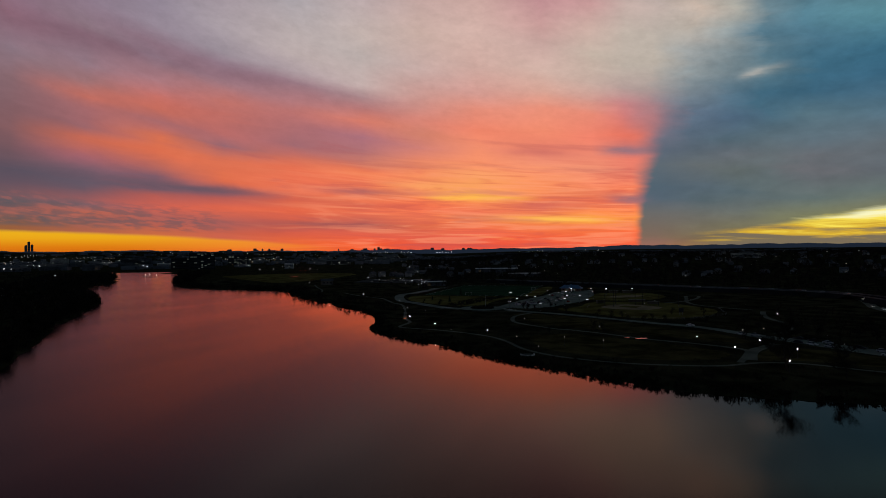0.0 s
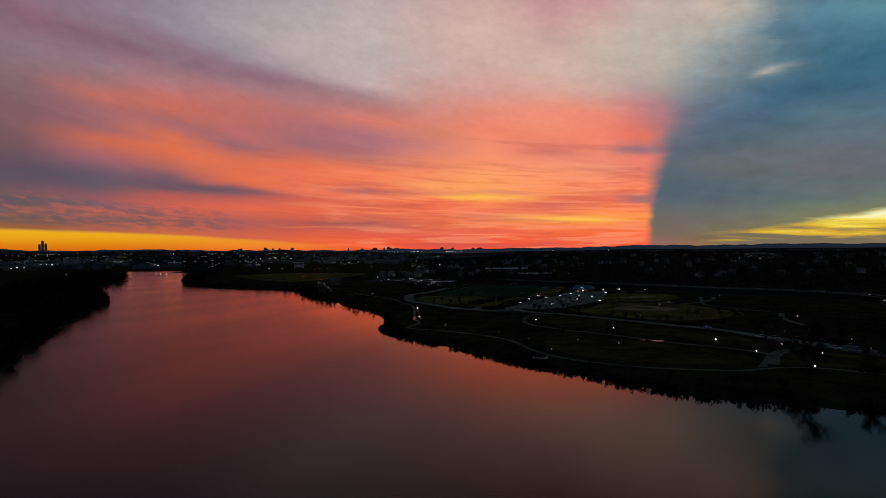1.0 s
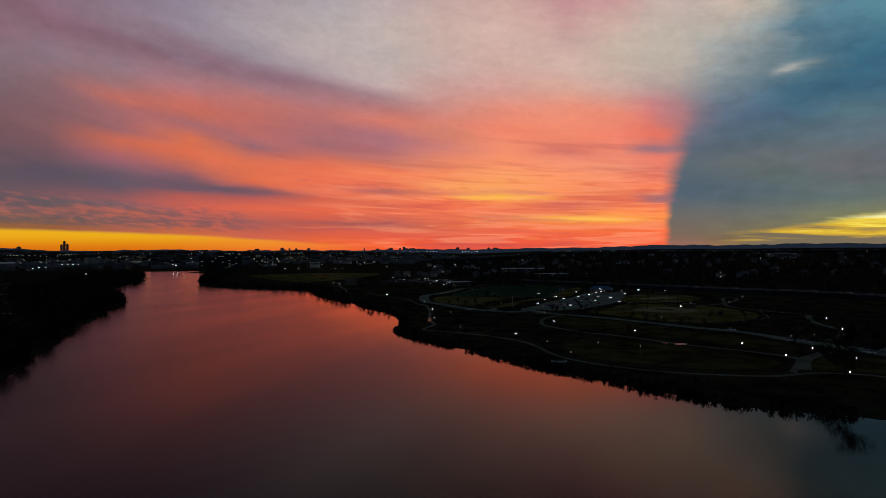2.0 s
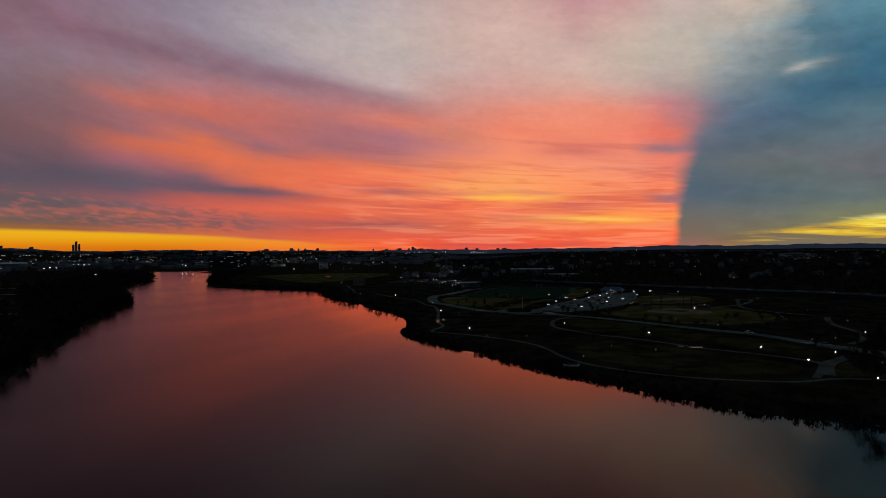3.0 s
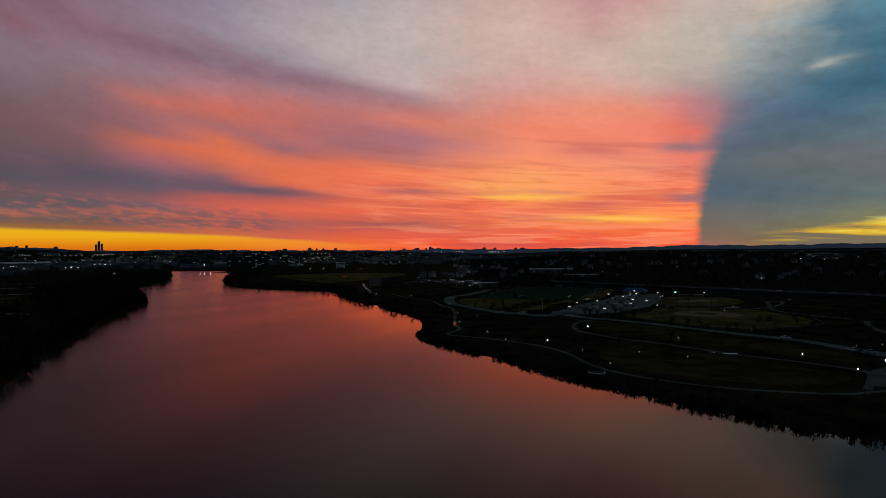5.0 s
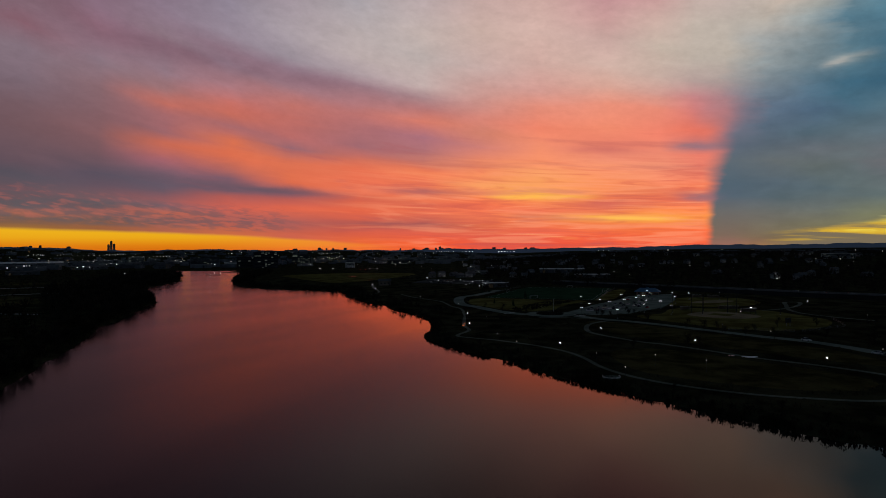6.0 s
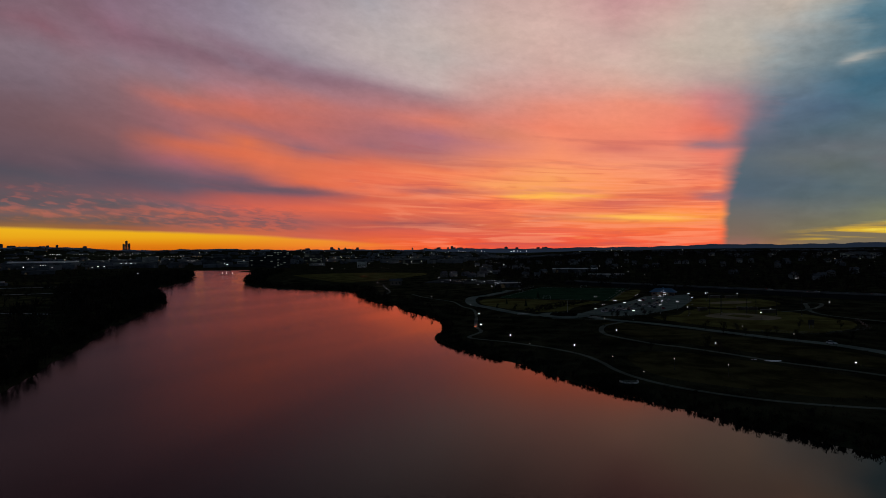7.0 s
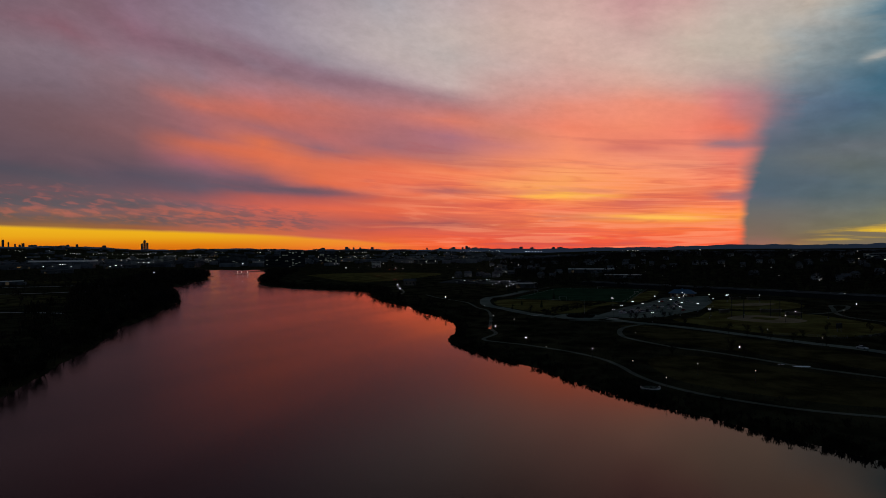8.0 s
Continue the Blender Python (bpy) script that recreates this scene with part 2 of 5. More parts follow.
# soft mottling of the high cloud
mottle = W.noise(W.vec(W.math("MULTIPLY", azim, 0.42), W.math("MULTIPLY", elev, 0.85), 12.0), 1.0, 4.0, 0.55, 0.25)
tone = W.math("ADD", W.math("MULTIPLY", W.math("SUBTRACT", mottle, 0.5), W.math("ADD", W.step(elev, 9.0, 16.0, 0.06, 0.22), W.step(azim, 25.0, 30.0, 0.0, 0.34))), 1.0)
pebble = W.noise(W.vec(W.math("MULTIPLY_ADD", elev, 0.5, W.math("MULTIPLY", azim, 1.1)), W.math("MULTIPLY", elev, 1.9), 27.0), 1.0, 4.0, 0.65, 0.3)
tone = W.math("ADD", tone, W.math("MULTIPLY", W.math("SUBTRACT", pebble, 0.5), W.step(elev, 7.0, 16.0, 0.06, 0.22)))
tone = W.math("MULTIPLY", tone, W.math("MULTIPLY_ADD", W.math("SUBTRACT", fine, 0.5), W.step(azim, 22.0, 27.0, 0.20, 0.10), 1.0))
sky = W.mix(1.0, sky, W.vec(W.math("MULTIPLY", tone, 1.01), W.math("MULTIPLY", tone, 1.025), W.math("MULTIPLY", tone, 1.035)), "MULTIPLY")
# clear yellow strip under the cloud deck on the left
strip = W.math("MULTIPLY_ADD", W.math("EXPONENT", W.math("DIVIDE", azim, 20.0)), -2.6, 2.6)
strip = W.math("MULTIPLY_ADD", W.math("SUBTRACT", fine, 0.5), 0.18, strip)
strip = W.math("MINIMUM", strip, 2.3)
inside = W.math("MULTIPLY", W.step(W.math("SUBTRACT", strip, elev), -0.08, 0.28), W.step(azim, -14.0, -2.0, 1.0, 0.0))
yellow = W.ramp(W.math("DIVIDE", elev, 3.0, clamp=True), [(0.0, hexlin("d0600e")), (0.22, hexlin("de7e12")), (0.45, hexlin("eaa61a")), (0.8, hexlin("f0ba20")), (1.0, hexlin("dea424"))])
amber = W.ramp(W.math("DIVIDE", elev, 2.0, clamp=True), [(0.0, hexlin("f0642c")), (0.3, hexlin("f28a2c")), (1.0, hexlin("ee9a34"))])
sky = W.mix(W.math("MULTIPLY", inside, W.step(azim, -55.0, -42.0)), sky, W.mix(W.step(azim, -26.0, -9.0), yellow, amber))
# gold behind the cloud edge on the right
rim = W.math("MULTIPLY", W.math("SUBTRACT", azim, 19.4), 0.135)
rim = W.math("MULTIPLY_ADD", W.math("SUBTRACT", fine, 0.5), 1.1, rim)
rim = W.math("MINIMUM", rim, 4.2)
gold_in = W.math("MULTIPLY", W.step(W.math("SUBTRACT", rim, elev), -0.15, 0.5), W.step(azim, 28.0, 32.5))
gold_in = W.math("MULTIPLY", gold_in, W.step(azim, 52.0, 60.0, 1.0, 0.0))
veil = W.noise(W.vec(W.math("MULTIPLY", azim, 0.16), W.math("MULTIPLY", elev, 2.3), 31.0), 1.0, 4.0, 0.55, 0.6)
gold = W.ramp(W.math("MULTIPLY_ADD", W.math("SUBTRACT", veil, 0.5), 1.3, W.math("DIVIDE", elev, 3.1, clamp=True), clamp=True),
              [(0.0, hexlin("766a5a")), (0.27, hexlin("7e7056")), (0.52, hexlin("dcb034")), (0.72, hexlin("ffe656")), (1.0, hexlin("fffac4"))])
sky = W.mix(W.math("MULTIPLY", gold_in, 0.95), sky, gold)
# behind the viewer the sky is dark already
back = W.step(W.math("ABSOLUTE", azim), 50.0, 85.0)
sky = W.mix(back, sky, W.ramp(W.math("DIVIDE", elev, 90.0), [(0.0, hexlin("566072")), (0.18, hexlin("36404c")), (0.4, hexlin("2c3844")), (1.0, hexlin("293541"))]))
bg = W.add("ShaderNodeBackground")
W.put(bg.inputs[0], sky)
bg.inputs[1].default_value = 1.0
W.put(W.add("ShaderNodeOutputWorld").inputs[0], bg.outputs[0])

# ---- materials ----


def material(name, colour, rough=0.8, metal=0.0, vary=0.25, scale=1.0, second=None, bump=0.0, grain=None, gloss=0.0):
    """Paint, soil or metal with two scales of variation, in metres."""
    m = bpy.data.materials.new(name)
    m.use_nodes = True
    n = Nodes(m.node_tree)
    pos = n.add("ShaderNodeNewGeometry").outputs["Position"]
    large = n.noise(pos, 0.06 * scale, 4.0, 0.6, 0.3)
    small = n.noise(pos, (grain or 0.9) * scale, 5.0, 0.65)
    dark = tuple(c * (1 - vary) for c in colour)
    light = tuple(c * (1 + vary) for c in (second or colour))
    mixed = n.mix(n.step(large, 0.35, 0.65), (*dark, 1), (*light, 1))
    tone = n.math("MULTIPLY_ADD", n.math("SUBTRACT", small, 0.5), 1.3 * vary, 1.0)
    mixed = n.mix(1.0, mixed, n.vec(tone, tone, tone), "MULTIPLY")
    sh = n.add("ShaderNodeBsdfPrincipled")
    n.put(sh.inputs["Base Color"], mixed)
    n.put(sh.inputs["Roughness"], n.math("MULTIPLY_ADD", n.math("SUBTRACT", small, 0.5), 0.2, rough, clamp=True))
    sh.inputs["Metallic"].default_value = metal
    sh.inputs["Specular IOR Level"].default_value = gloss
    if bump:
        b = n.add("ShaderNodeBump")
        b.inputs["Strength"].default_value = bump
        b.inputs["Distance"].default_value = 0.1
        n.put(b.inputs["Height"], small)
        n.put(sh.inputs["Normal"], b.outputs[0])
    n.put(n.add("ShaderNodeOutputMaterial").inputs[0], sh.outputs[0])
    return m


def lamp_glow(name, colour, strength, sampled=True):
    m = bpy.data.materials.new(name)
    m.use_nodes = True
    n = Nodes(m.node_tree)
    e = n.add("ShaderNodeEmission")
    e.inputs[0].default_value = (*colour, 1)
    e.inputs[1].default_value = strength
    n.put(n.add("ShaderNodeOutputMaterial").inputs[0], e.outputs[0])
    if not sampled:
        m.cycles.emission_sampling = "NONE"
    return m


def water_material():
    m = bpy.data.materials.new("river_water")
    m.use_nodes = True
    n = Nodes(m.node_tree)
    pos = n.add("ShaderNodeNewGeometry").outputs["Position"]
    sep = n.add("ShaderNodeSeparateXYZ")
    n.put(sep.inputs[0], pos)
    turned = n.vec(n.math("ADD", n.math("MULTIPLY", sep.outputs[0], 0.45), n.math("MULTIPLY", sep.outputs[1], 0.25)),
                   n.math("SUBTRACT", n.math("MULTIPLY", sep.outputs[1], 0.9), n.math("MULTIPLY", sep.outputs[0], 0.4)))
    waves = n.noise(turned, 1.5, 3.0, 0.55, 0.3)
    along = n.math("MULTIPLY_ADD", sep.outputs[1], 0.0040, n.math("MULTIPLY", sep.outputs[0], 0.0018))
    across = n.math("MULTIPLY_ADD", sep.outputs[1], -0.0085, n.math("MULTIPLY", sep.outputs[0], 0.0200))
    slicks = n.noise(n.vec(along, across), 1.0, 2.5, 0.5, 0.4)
    # bias across the river: also sets where the painted warm reflection lies
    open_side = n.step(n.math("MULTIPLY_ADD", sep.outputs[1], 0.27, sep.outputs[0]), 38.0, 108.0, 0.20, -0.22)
    breeze_tone = n.step(n.math("ADD", n.math("MULTIPLY_ADD", slicks, 0.55, 0.22), open_side), 0.05, 1.00)
    b = n.add("ShaderNodeBump")
    n.put(b.inputs["Strength"], n.math("MULTIPLY_ADD", breeze_tone, 0.52, 0.035))
    b.inputs["Distance"].default_value = 0.09
    n.put(b.inputs["Height"], waves)
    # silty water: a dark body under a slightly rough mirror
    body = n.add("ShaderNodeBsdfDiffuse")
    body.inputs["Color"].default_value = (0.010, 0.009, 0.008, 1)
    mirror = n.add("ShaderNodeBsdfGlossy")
    # reflected sky colour painted into the tint: warm where calm, bluer where ruffled
    n.put(mirror.inputs["Color"], n.mix(breeze_tone, (1.0, 0.69, 0.57, 1), (0.95, 0.88, 0.94, 1)))
    n.put(mirror.inputs["Roughness"], n.math("MULTIPLY_ADD", breeze_tone, 0.15, 0.025))
    n.put(mirror.inputs["Normal"], b.outputs[0])
    fres = n.add("ShaderNodeFresnel")
    fres.inputs["IOR"].default_value = 1.155
    n.put(fres.inputs["Normal"], b.outputs[0])
    both = n.add("ShaderNodeMixShader")
    # ruffled water turns more of its facets from the low sky, so it mirrors less
    # 1.34 paints the calm side's reflection brighter than Fresnel gives
    n.put(both.inputs[0], n.math("MULTIPLY", fres.outputs[0], n.math("MULTIPLY_ADD", breeze_tone, -0.66, 1.34), clamp=True))
    n.put(both.inputs[1], body.outputs[0])
    n.put(both.inputs[2], mirror.outputs[0])
    n.put(n.add("ShaderNodeOutputMaterial").inputs[0], both.outputs[0])
    return m


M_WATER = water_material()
M_GROUND = material("winter_scrub_soil", (0.024, 0.024, 0.015), 0.95, vary=0.5, second=(0.030, 0.031, 0.016), bump=0.4)
M_LAWN = material("dormant_lawn", (0.132, 0.110, 0.034), 0.95, vary=0.4, second=(0.106, 0.106, 0.032), bump=0.3)
M_PLAIN = material("dull_winter_grass", (0.045, 0.042, 0.018), 0.95, vary=0.5, second=(0.060, 0.058, 0.024), bump=0.3)
M_TURF = material("green_turf", (0.024, 0.062, 0.032), 0.9, vary=0.2)
M_DIRT = material("infield_clay", (0.25, 0.21, 0.13), 0.95, vary=0.2)
M_ASPHALT = material("worn_asphalt", (0.150, 0.190, 0.160), 0.85, vary=0.2)
M_PATH = material("pale_path_asphalt", (0.118, 0.138, 0.110), 0.85, vary=0.25)
M_PAINT = material("white_road_paint", (0.6, 0.6, 0.57), 0.7, vary=0.2)
M_BARK = material("dark_bark", (0.040, 0.032, 0.026), 0.95, vary=0.4, scale=2.0)
M_TWIG = material("bare_twigs", (0.030, 0.024, 0.019), 0.95, vary=0.4, scale=2.0)
M_REED = material("dry_reed", (0.036, 0.029, 0.018), 0.95, vary=0.5)
M_NEEDLE = material("dark_needles", (0.020, 0.035, 0.018), 0.9, vary=0.4)

# ---- shape helpers ----


class Geo:
    """Gathers vertices and faces for one mesh."""

    def __init__(self):
        self.v, self.f = [], []

    def add(self, verts, faces):
        k = len(self.v)
        self.v.extend(tuple(p) for p in verts)
        self.f.extend(tuple(i + k for i in f) for f in faces)
        return self

    def box(self, x, y, z, sx, sy, sz, turn=0.0, taper=1.0, bevel=0.0):
        """A box that stands on z, with chamfered uprights where bevel is given."""
        c, s = math.cos(turn), math.sin(turn)
        b = bevel
        ring = [(-1, -1), (1, -1), (1, 1), (-1, 1)]
        if b:
            pts = []
            for px, py in ring:
                first = (px * (sx / 2 - b), py * sy / 2)
                other = (px * sx / 2, py * (sy / 2 - b))
                pts += [other, first] if px * py > 0 else [first, other]
            pts.sort(key=lambda p: math.atan2(p[1], p[0]))
        else:
            pts = [(px * sx / 2, py * sy / 2) for px, py in ring]
        n = len(pts)
        lo = [(x + px * c - py * s, y + px * s + py * c, z) for px, py in pts]
        hi = [(x + taper * (px * c - py * s), y + taper * (px * s + py * c), z + sz) for px, py in pts]
        faces = [(i, (i + 1) % n, n + (i + 1) % n, n + i) for i in range(n)]
        return self.add(lo + hi, faces + [tuple(range(n - 1, -1, -1)), tuple(range(n, 2 * n))])

    def tube(self, a, b, ra, rb, n=6, cap=True):
        a, b = Vector(a), Vector(b)
        d = (b - a).normalized()
        u = d.orthogonal().normalized()
        w = d.cross(u)
        ring = [(math.cos(2 * math.pi * i / n), math.sin(2 * math.pi * i / n)) for i in range(n)]
        verts = [a + ra * (c * u + s * w) for c, s in ring] + [b + rb * (c * u + s * w) for c, s in ring]
        faces = [(i, (i + 1) % n, n + (i + 1) % n, n + i) for i in range(n)]
        if cap:
            faces += [tuple(range(n - 1, -1, -1)), tuple(range(n, 2 * n))]
        return self.add(verts, faces)

    def lathe(self, x, y, profile, n=10):
        """A turned shape: profile rows of radius, height."""
        verts = [(x + r * math.cos(2 * math.pi * i / n), y + r * math.sin(2 * math.pi * i / n), z) for r, z in profile for i in range(n)]
        faces = []
        for k in range(len(profile) - 1):
            faces += [(k * n + i, k * n + (i + 1) % n, (k + 1) * n + (i + 1) % n, (k + 1) * n + i) for i in range(n)]
        faces += [tuple(range(n - 1, -1, -1)), tuple(range(len(verts) - n, len(verts)))]
        return self.add(verts, faces)

    def mesh(self, name, mat):
        me = bpy.data.meshes.new(name)
        me.from_pydata(self.v, [], self.f)
        me.materials.append(mat)
        return me


def part(name, geo, mat, parent=None, label=""):
    """Links a shape as one mesh object, under a thing or a part where given."""
    ob = new(name, geo.mesh(name, mat))
    if parent is not None:
        ob.parent = parent
    if label:
        ob["label"] = label
    return ob


def base(name, m=None):
    ob = new(name)
    if m is not None:
        ob.matrix_basis = m
    return ob


def spline(pts, per=6, closed=False):
    """A smooth line through the points."""
    p = np.array(pts, float)
    if closed:
        p = np.vstack([p[-1], p, p[0], p[1]])
    else:
        p = np.vstack([2 * p[0] - p[1], p, 2 * p[-1] - p[-2]])
    out = []
    for i in range(1, len(p) - 2):
        for t in np.linspace(0, 1, per, endpoint=False):
            a, b, c, d = p[i - 1], p[i], p[i + 1], p[i + 2]
            out.append(0.5 * (2 * b + (c - a) * t + (2 * a - 5 * b + 4 * c - d) * t**2 + (3 * b - a - 3 * c + d) * t**3))
    if not closed:
        out.append(p[-2])
    return np.array(out)


def ss(a, b, x):
    t = np.clip((x - a) / (b - a), 0, 1)
    return t * t * (3 - 2 * t)


# ---- the lie of the land ----
LEFT_SHORE = [(-118, -400), (-124, -100), (-138, 60), (-140, 190), (-152, 255), (-169, 300), (-191, 360), (-217, 430), (-243, 520), (-262, 580),
              (-326, 690), (-384, 800), (-414, 950), (-470, 1100), (-520, 1200), (-600, 1330), (-720, 1460)]
RIGHT_SHORE = [(-640, 1560), (-520, 1460), (-440, 1330), (-402, 1215), (-365, 1090), (-332, 985), (-314, 930), (-289, 866), (-246, 799), (-190, 757), (-114, 712), (-92, 628), (-52, 545),
               (-13, 450), (-3, 400), (-5, 352), (1, 330), (14, 307), (27, 287), (39, 263), (48, 245), (57, 232), (70, 215),
               (82.5, 196), (98, 178), (122, 165), (156.5, 153.5), (230, 144), (330, 90), (420, 0), (520, -400)]
left_line, right_line = spline(LEFT_SHORE, 12), spline(RIGHT_SHORE, 8)
for shore, sway in ((left_line, 4.0), (right_line, 2.2)):
    for p in shore:
        k = min(3.0, max(0.6, p[1] / 300))
        p[0] += k * sway * (noise.noise((p[1] / 26, p[0] / 26, 1.0)) + 0.5 * noise.noise((p[1] / 9, p[0] / 9, 4.0)))
river = np.vstack([left_line, right_line])


def to_river(x, y):
    """Metres inland from the water's edge; negative in the river."""
    x, y = np.atleast_1d(np.asarray(x, float)), np.atleast_1d(np.asarray(y, float))
    best, inside = np.full(x.shape, 1e9), np.zeros(x.shape, bool)
    for (ax, ay), (bx, by) in zip(river, np.roll(river, -1, 0)):
        dx, dy = bx - ax, by - ay
        t = np.clip(((x - ax) * dx + (y - ay) * dy) / (dx * dx + dy * dy + 1e-9), 0, 1)
        best = np.minimum(best, (x - ax - t * dx) ** 2 + (y - ay - t * dy) ** 2)
        cross = (ay > y) != (by > y)
        inside ^= cross & (x < (bx - ax) * (y - ay) / (by - ay + 1e-12) + ax)
    d = np.sqrt(best)
    return np.where(inside, -d, d)


def land(x, y, d=None):
    """Height of the ground."""
    x, y = np.atleast_1d(np.asarray(x, float)), np.atleast_1d(np.asarray(y, float))
    d = to_river(x, y) if d is None else d
    r, az = np.hypot(x, y), np.degrees(np.arctan2(x, y))
    h = np.where(d < 0, np.maximum(-2.0, 0.35 * d), 1.2 * ss(0, 4, d) + 0.6 * ss(3, 16, d))
    inland = ss(10, 60, d)
    h = h + 24 * ss(850, 2000, r) * ss(5, 16, az) * inland
    h = h + 6.0 * np.exp(-((x + 180) / 140) ** 2 - ((y - 1000) / 170) ** 2) * inland
    ridge = 52 + 14 * ss(12, 24, az) + 12 * ss(-8, -24, az) + 24 * ss(-29, -36, az) + 3 * np.sin(az * 0.55 + 1) + 2 * np.sin(az * 1.7) + 1.2 * np.sin(az * 4.3 + 2)
    behind = ss(80, 120, np.abs(az))
    h = h + np.maximum(0, ridge - 24 * ss(5, 16, az)) * (0.4 + 0.5 * ss(6, -8, az)) * ss(3700, 4650, r) * (1 - 0.6 * behind)
    return h


def ridge_rise(r, az):
    """The rest of the far ridge, over the land in front of it."""
    ridge = 52 + 14 * ss(12, 24, az) + 12 * ss(-8, -24, az) + 24 * ss(-29, -36, az) + 3 * np.sin(az * 0.55 + 1) + 2 * np.sin(az * 1.7) + 1.2 * np.sin(az * 4.3 + 2)
    return np.maximum(0, ridge - 24 * ss(5, 16, az)) * (0.6 - 0.5 * ss(6, -8, az)) * ss(3700, 4650, r)


def gz(x, y):
    return float(land(x, y)[0])


def graded(lo, hi, near_lo, near_hi, fine):
    """Grid lines: even in the near part, wider and wider outside it."""
    line = list(np.arange(near_lo, near_hi + 0.1, fine))
    step = fine
    while line[-1] < hi:
        step = min(step * 1.25, 160)
        line.append(min(hi, line[-1] + step))
    step = fine
    while line[0] > lo:
        step = min(step * 1.25, 160)
        line.insert(0, max(lo, line[0] - step))
    return np.array(line)


gx, gy = graded(-4900, 4900, -330, 300, 5.0), graded(-3000, 4900, 120, 900, 5.0)
X, Y = np.meshgrid(gx, gy)
keep = np.hypot(X, Y) < 4890
squeeze = np.minimum(1, 4880 / np.maximum(1, np.hypot(X, Y)))
X, Y = X * squeeze, Y * squeeze
D = to_river(X.ravel(), Y.ravel())
Z = land(X.ravel(), Y.ravel(), D)
nx = len(gx)
ground_geo = Geo()
ground_geo.v = [tuple(p) for p in np.stack([X.ravel(), Y.ravel(), Z], 1)]
ground_geo.f = [(j * nx + i, j * nx + i + 1, (j + 1) * nx + i + 1, (j + 1) * nx + i) for j in range(len(gy) - 1) for i in range(nx - 1)
                if keep[j, i] or keep[j + 1, i] or keep[j, i + 1] or keep[j + 1, i + 1]]
ground = tagged(part("ground", ground_geo, M_GROUND), "dark winter scrub land on both banks of the river", "ground", kind="structure")
for p in ground.data.polygons:
    p.use_smooth = True

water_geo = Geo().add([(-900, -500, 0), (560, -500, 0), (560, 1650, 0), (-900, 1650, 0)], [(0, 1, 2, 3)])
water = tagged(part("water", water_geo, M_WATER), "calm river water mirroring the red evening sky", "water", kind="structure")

# ---- park: roads, paths, playing fields ----


def ribbon(name, pts, width, mat, label, category, lift=0.05, widths=None):
    """A paved strip with a raised edge that follows the ground."""
    line = spline(pts, 5)
    side = np.gradient(line, axis=0)
    side = np.stack([side[:, 1], -side[:, 0]], 1) / np.hypot(side[:, 0], side[:, 1])[:, None]
    w = np.full(len(line), width) if widths is None else np.interp(np.linspace(0, 1, len(line)), np.linspace(0, 1, len(widths)), widths)
    z = land(line[:, 0], line[:, 1]) + lift
    g = Geo()
    for (x, y), (nx_, ny_), k, h in zip(line, side, w, z):
        g.v += [(x - nx_ * k / 2, y - ny_ * k / 2, h - 0.3), (x - nx_ * k / 2, y - ny_ * k / 2, h),
                (x + nx_ * k / 2, y + ny_ * k / 2, h), (x + nx_ * k / 2, y + ny_ * k / 2, h - 0.3)]
    for i in range(len(line) - 1):
        for j in range(3):
            g.f.append((4 * i + j, 4 * i + 4 + j, 4 * i + 5 + j, 4 * i + 1 + j))
    ways.append((line, width))
    return tagged(part(name, g, mat), label, category, kind="structure")


def sheet(name, pts, mat, label, category, lift=0.03, smooth=True):
    """A level patch of lawn, clay or paving with an edge."""
    line = spline(pts, 5, True) if smooth else np.array(pts, float)
    area = 0.5 * np.sum(line[:, 0] * np.roll(line[:, 1], -1) - line[:, 1] * np.roll(line[:, 0], -1))
    line = line if area > 0 else line[::-1]
    z = land(line[:, 0], line[:, 1]) + lift
    n = len(line)
    g = Geo().add([(x, y, h) for (x, y), h in zip(line, z)] + [(x, y, h - 0.4) for (x, y), h in zip(line, z)],
                  [tuple(range(n))] + [(i, n + i, n + (i + 1) % n, (i + 1) % n) for i in range(n)])
    beds.append(line)
    return tagged(part(name, g, mat), label, category, kind="structure")


ways, beds = [], []
ROAD = [(65, 692), (42, 634), (31, 614), (21, 597), (17, 564), (19, 522), (29, 500), (41, 470), (50, 454), (61, 441)]
ROAD_EAST = [(92, 430), (104, 411), (116, 400), (132, 379), (146, 357), (161, 334), (174, 318), (181, 302), (185, 286), (189, 272), (195, 259), (199, 246), (203, 232), (208, 218), (215, 196), (226, 160)]
MID_PATH = [(112, 409), (93, 391), (85, 374), (82, 355), (86, 341), (97, 320), (106, 311), (118, 294), (130, 275), (144, 260), (153, 248), (157, 238), (149, 226), (138, 213)]
SHORE_PATH = [(-40, 640), (-25, 600), (-1, 557), (5, 535), (10, 505), (17, 485), (18, 441), (16, 389), (18, 365), (11, 345), (20, 335), (29, 329), (39, 319), (48, 309), (57, 294),
              (61, 279), (63, 261), (67, 248), (74, 236), (84, 226), (97, 217), (113, 211), (128, 208), (142, 211), (152, 210), (162, 205), (172, 193), (188, 178), (215, 160)]
ribbon("road", ROAD, 9, M_ASPHALT, "grey asphalt park road curving past the lawn", "road")
ribbon("road", ROAD_EAST, 8, M_ASPHALT, "grey asphalt park road running beside the ball field", "road", 0.06, (7, 7, 7, 7.5, 12.5, 13.5, 13.5))
ribbon("path", MID_PATH, 2.7, M_PATH, "pale asphalt footpath looping through rough grass", "path", 0.04)
ribbon("path", SHORE_PATH, 2.1, M_PATH, "pale asphalt footpath following the river bank", "path", 0.04)
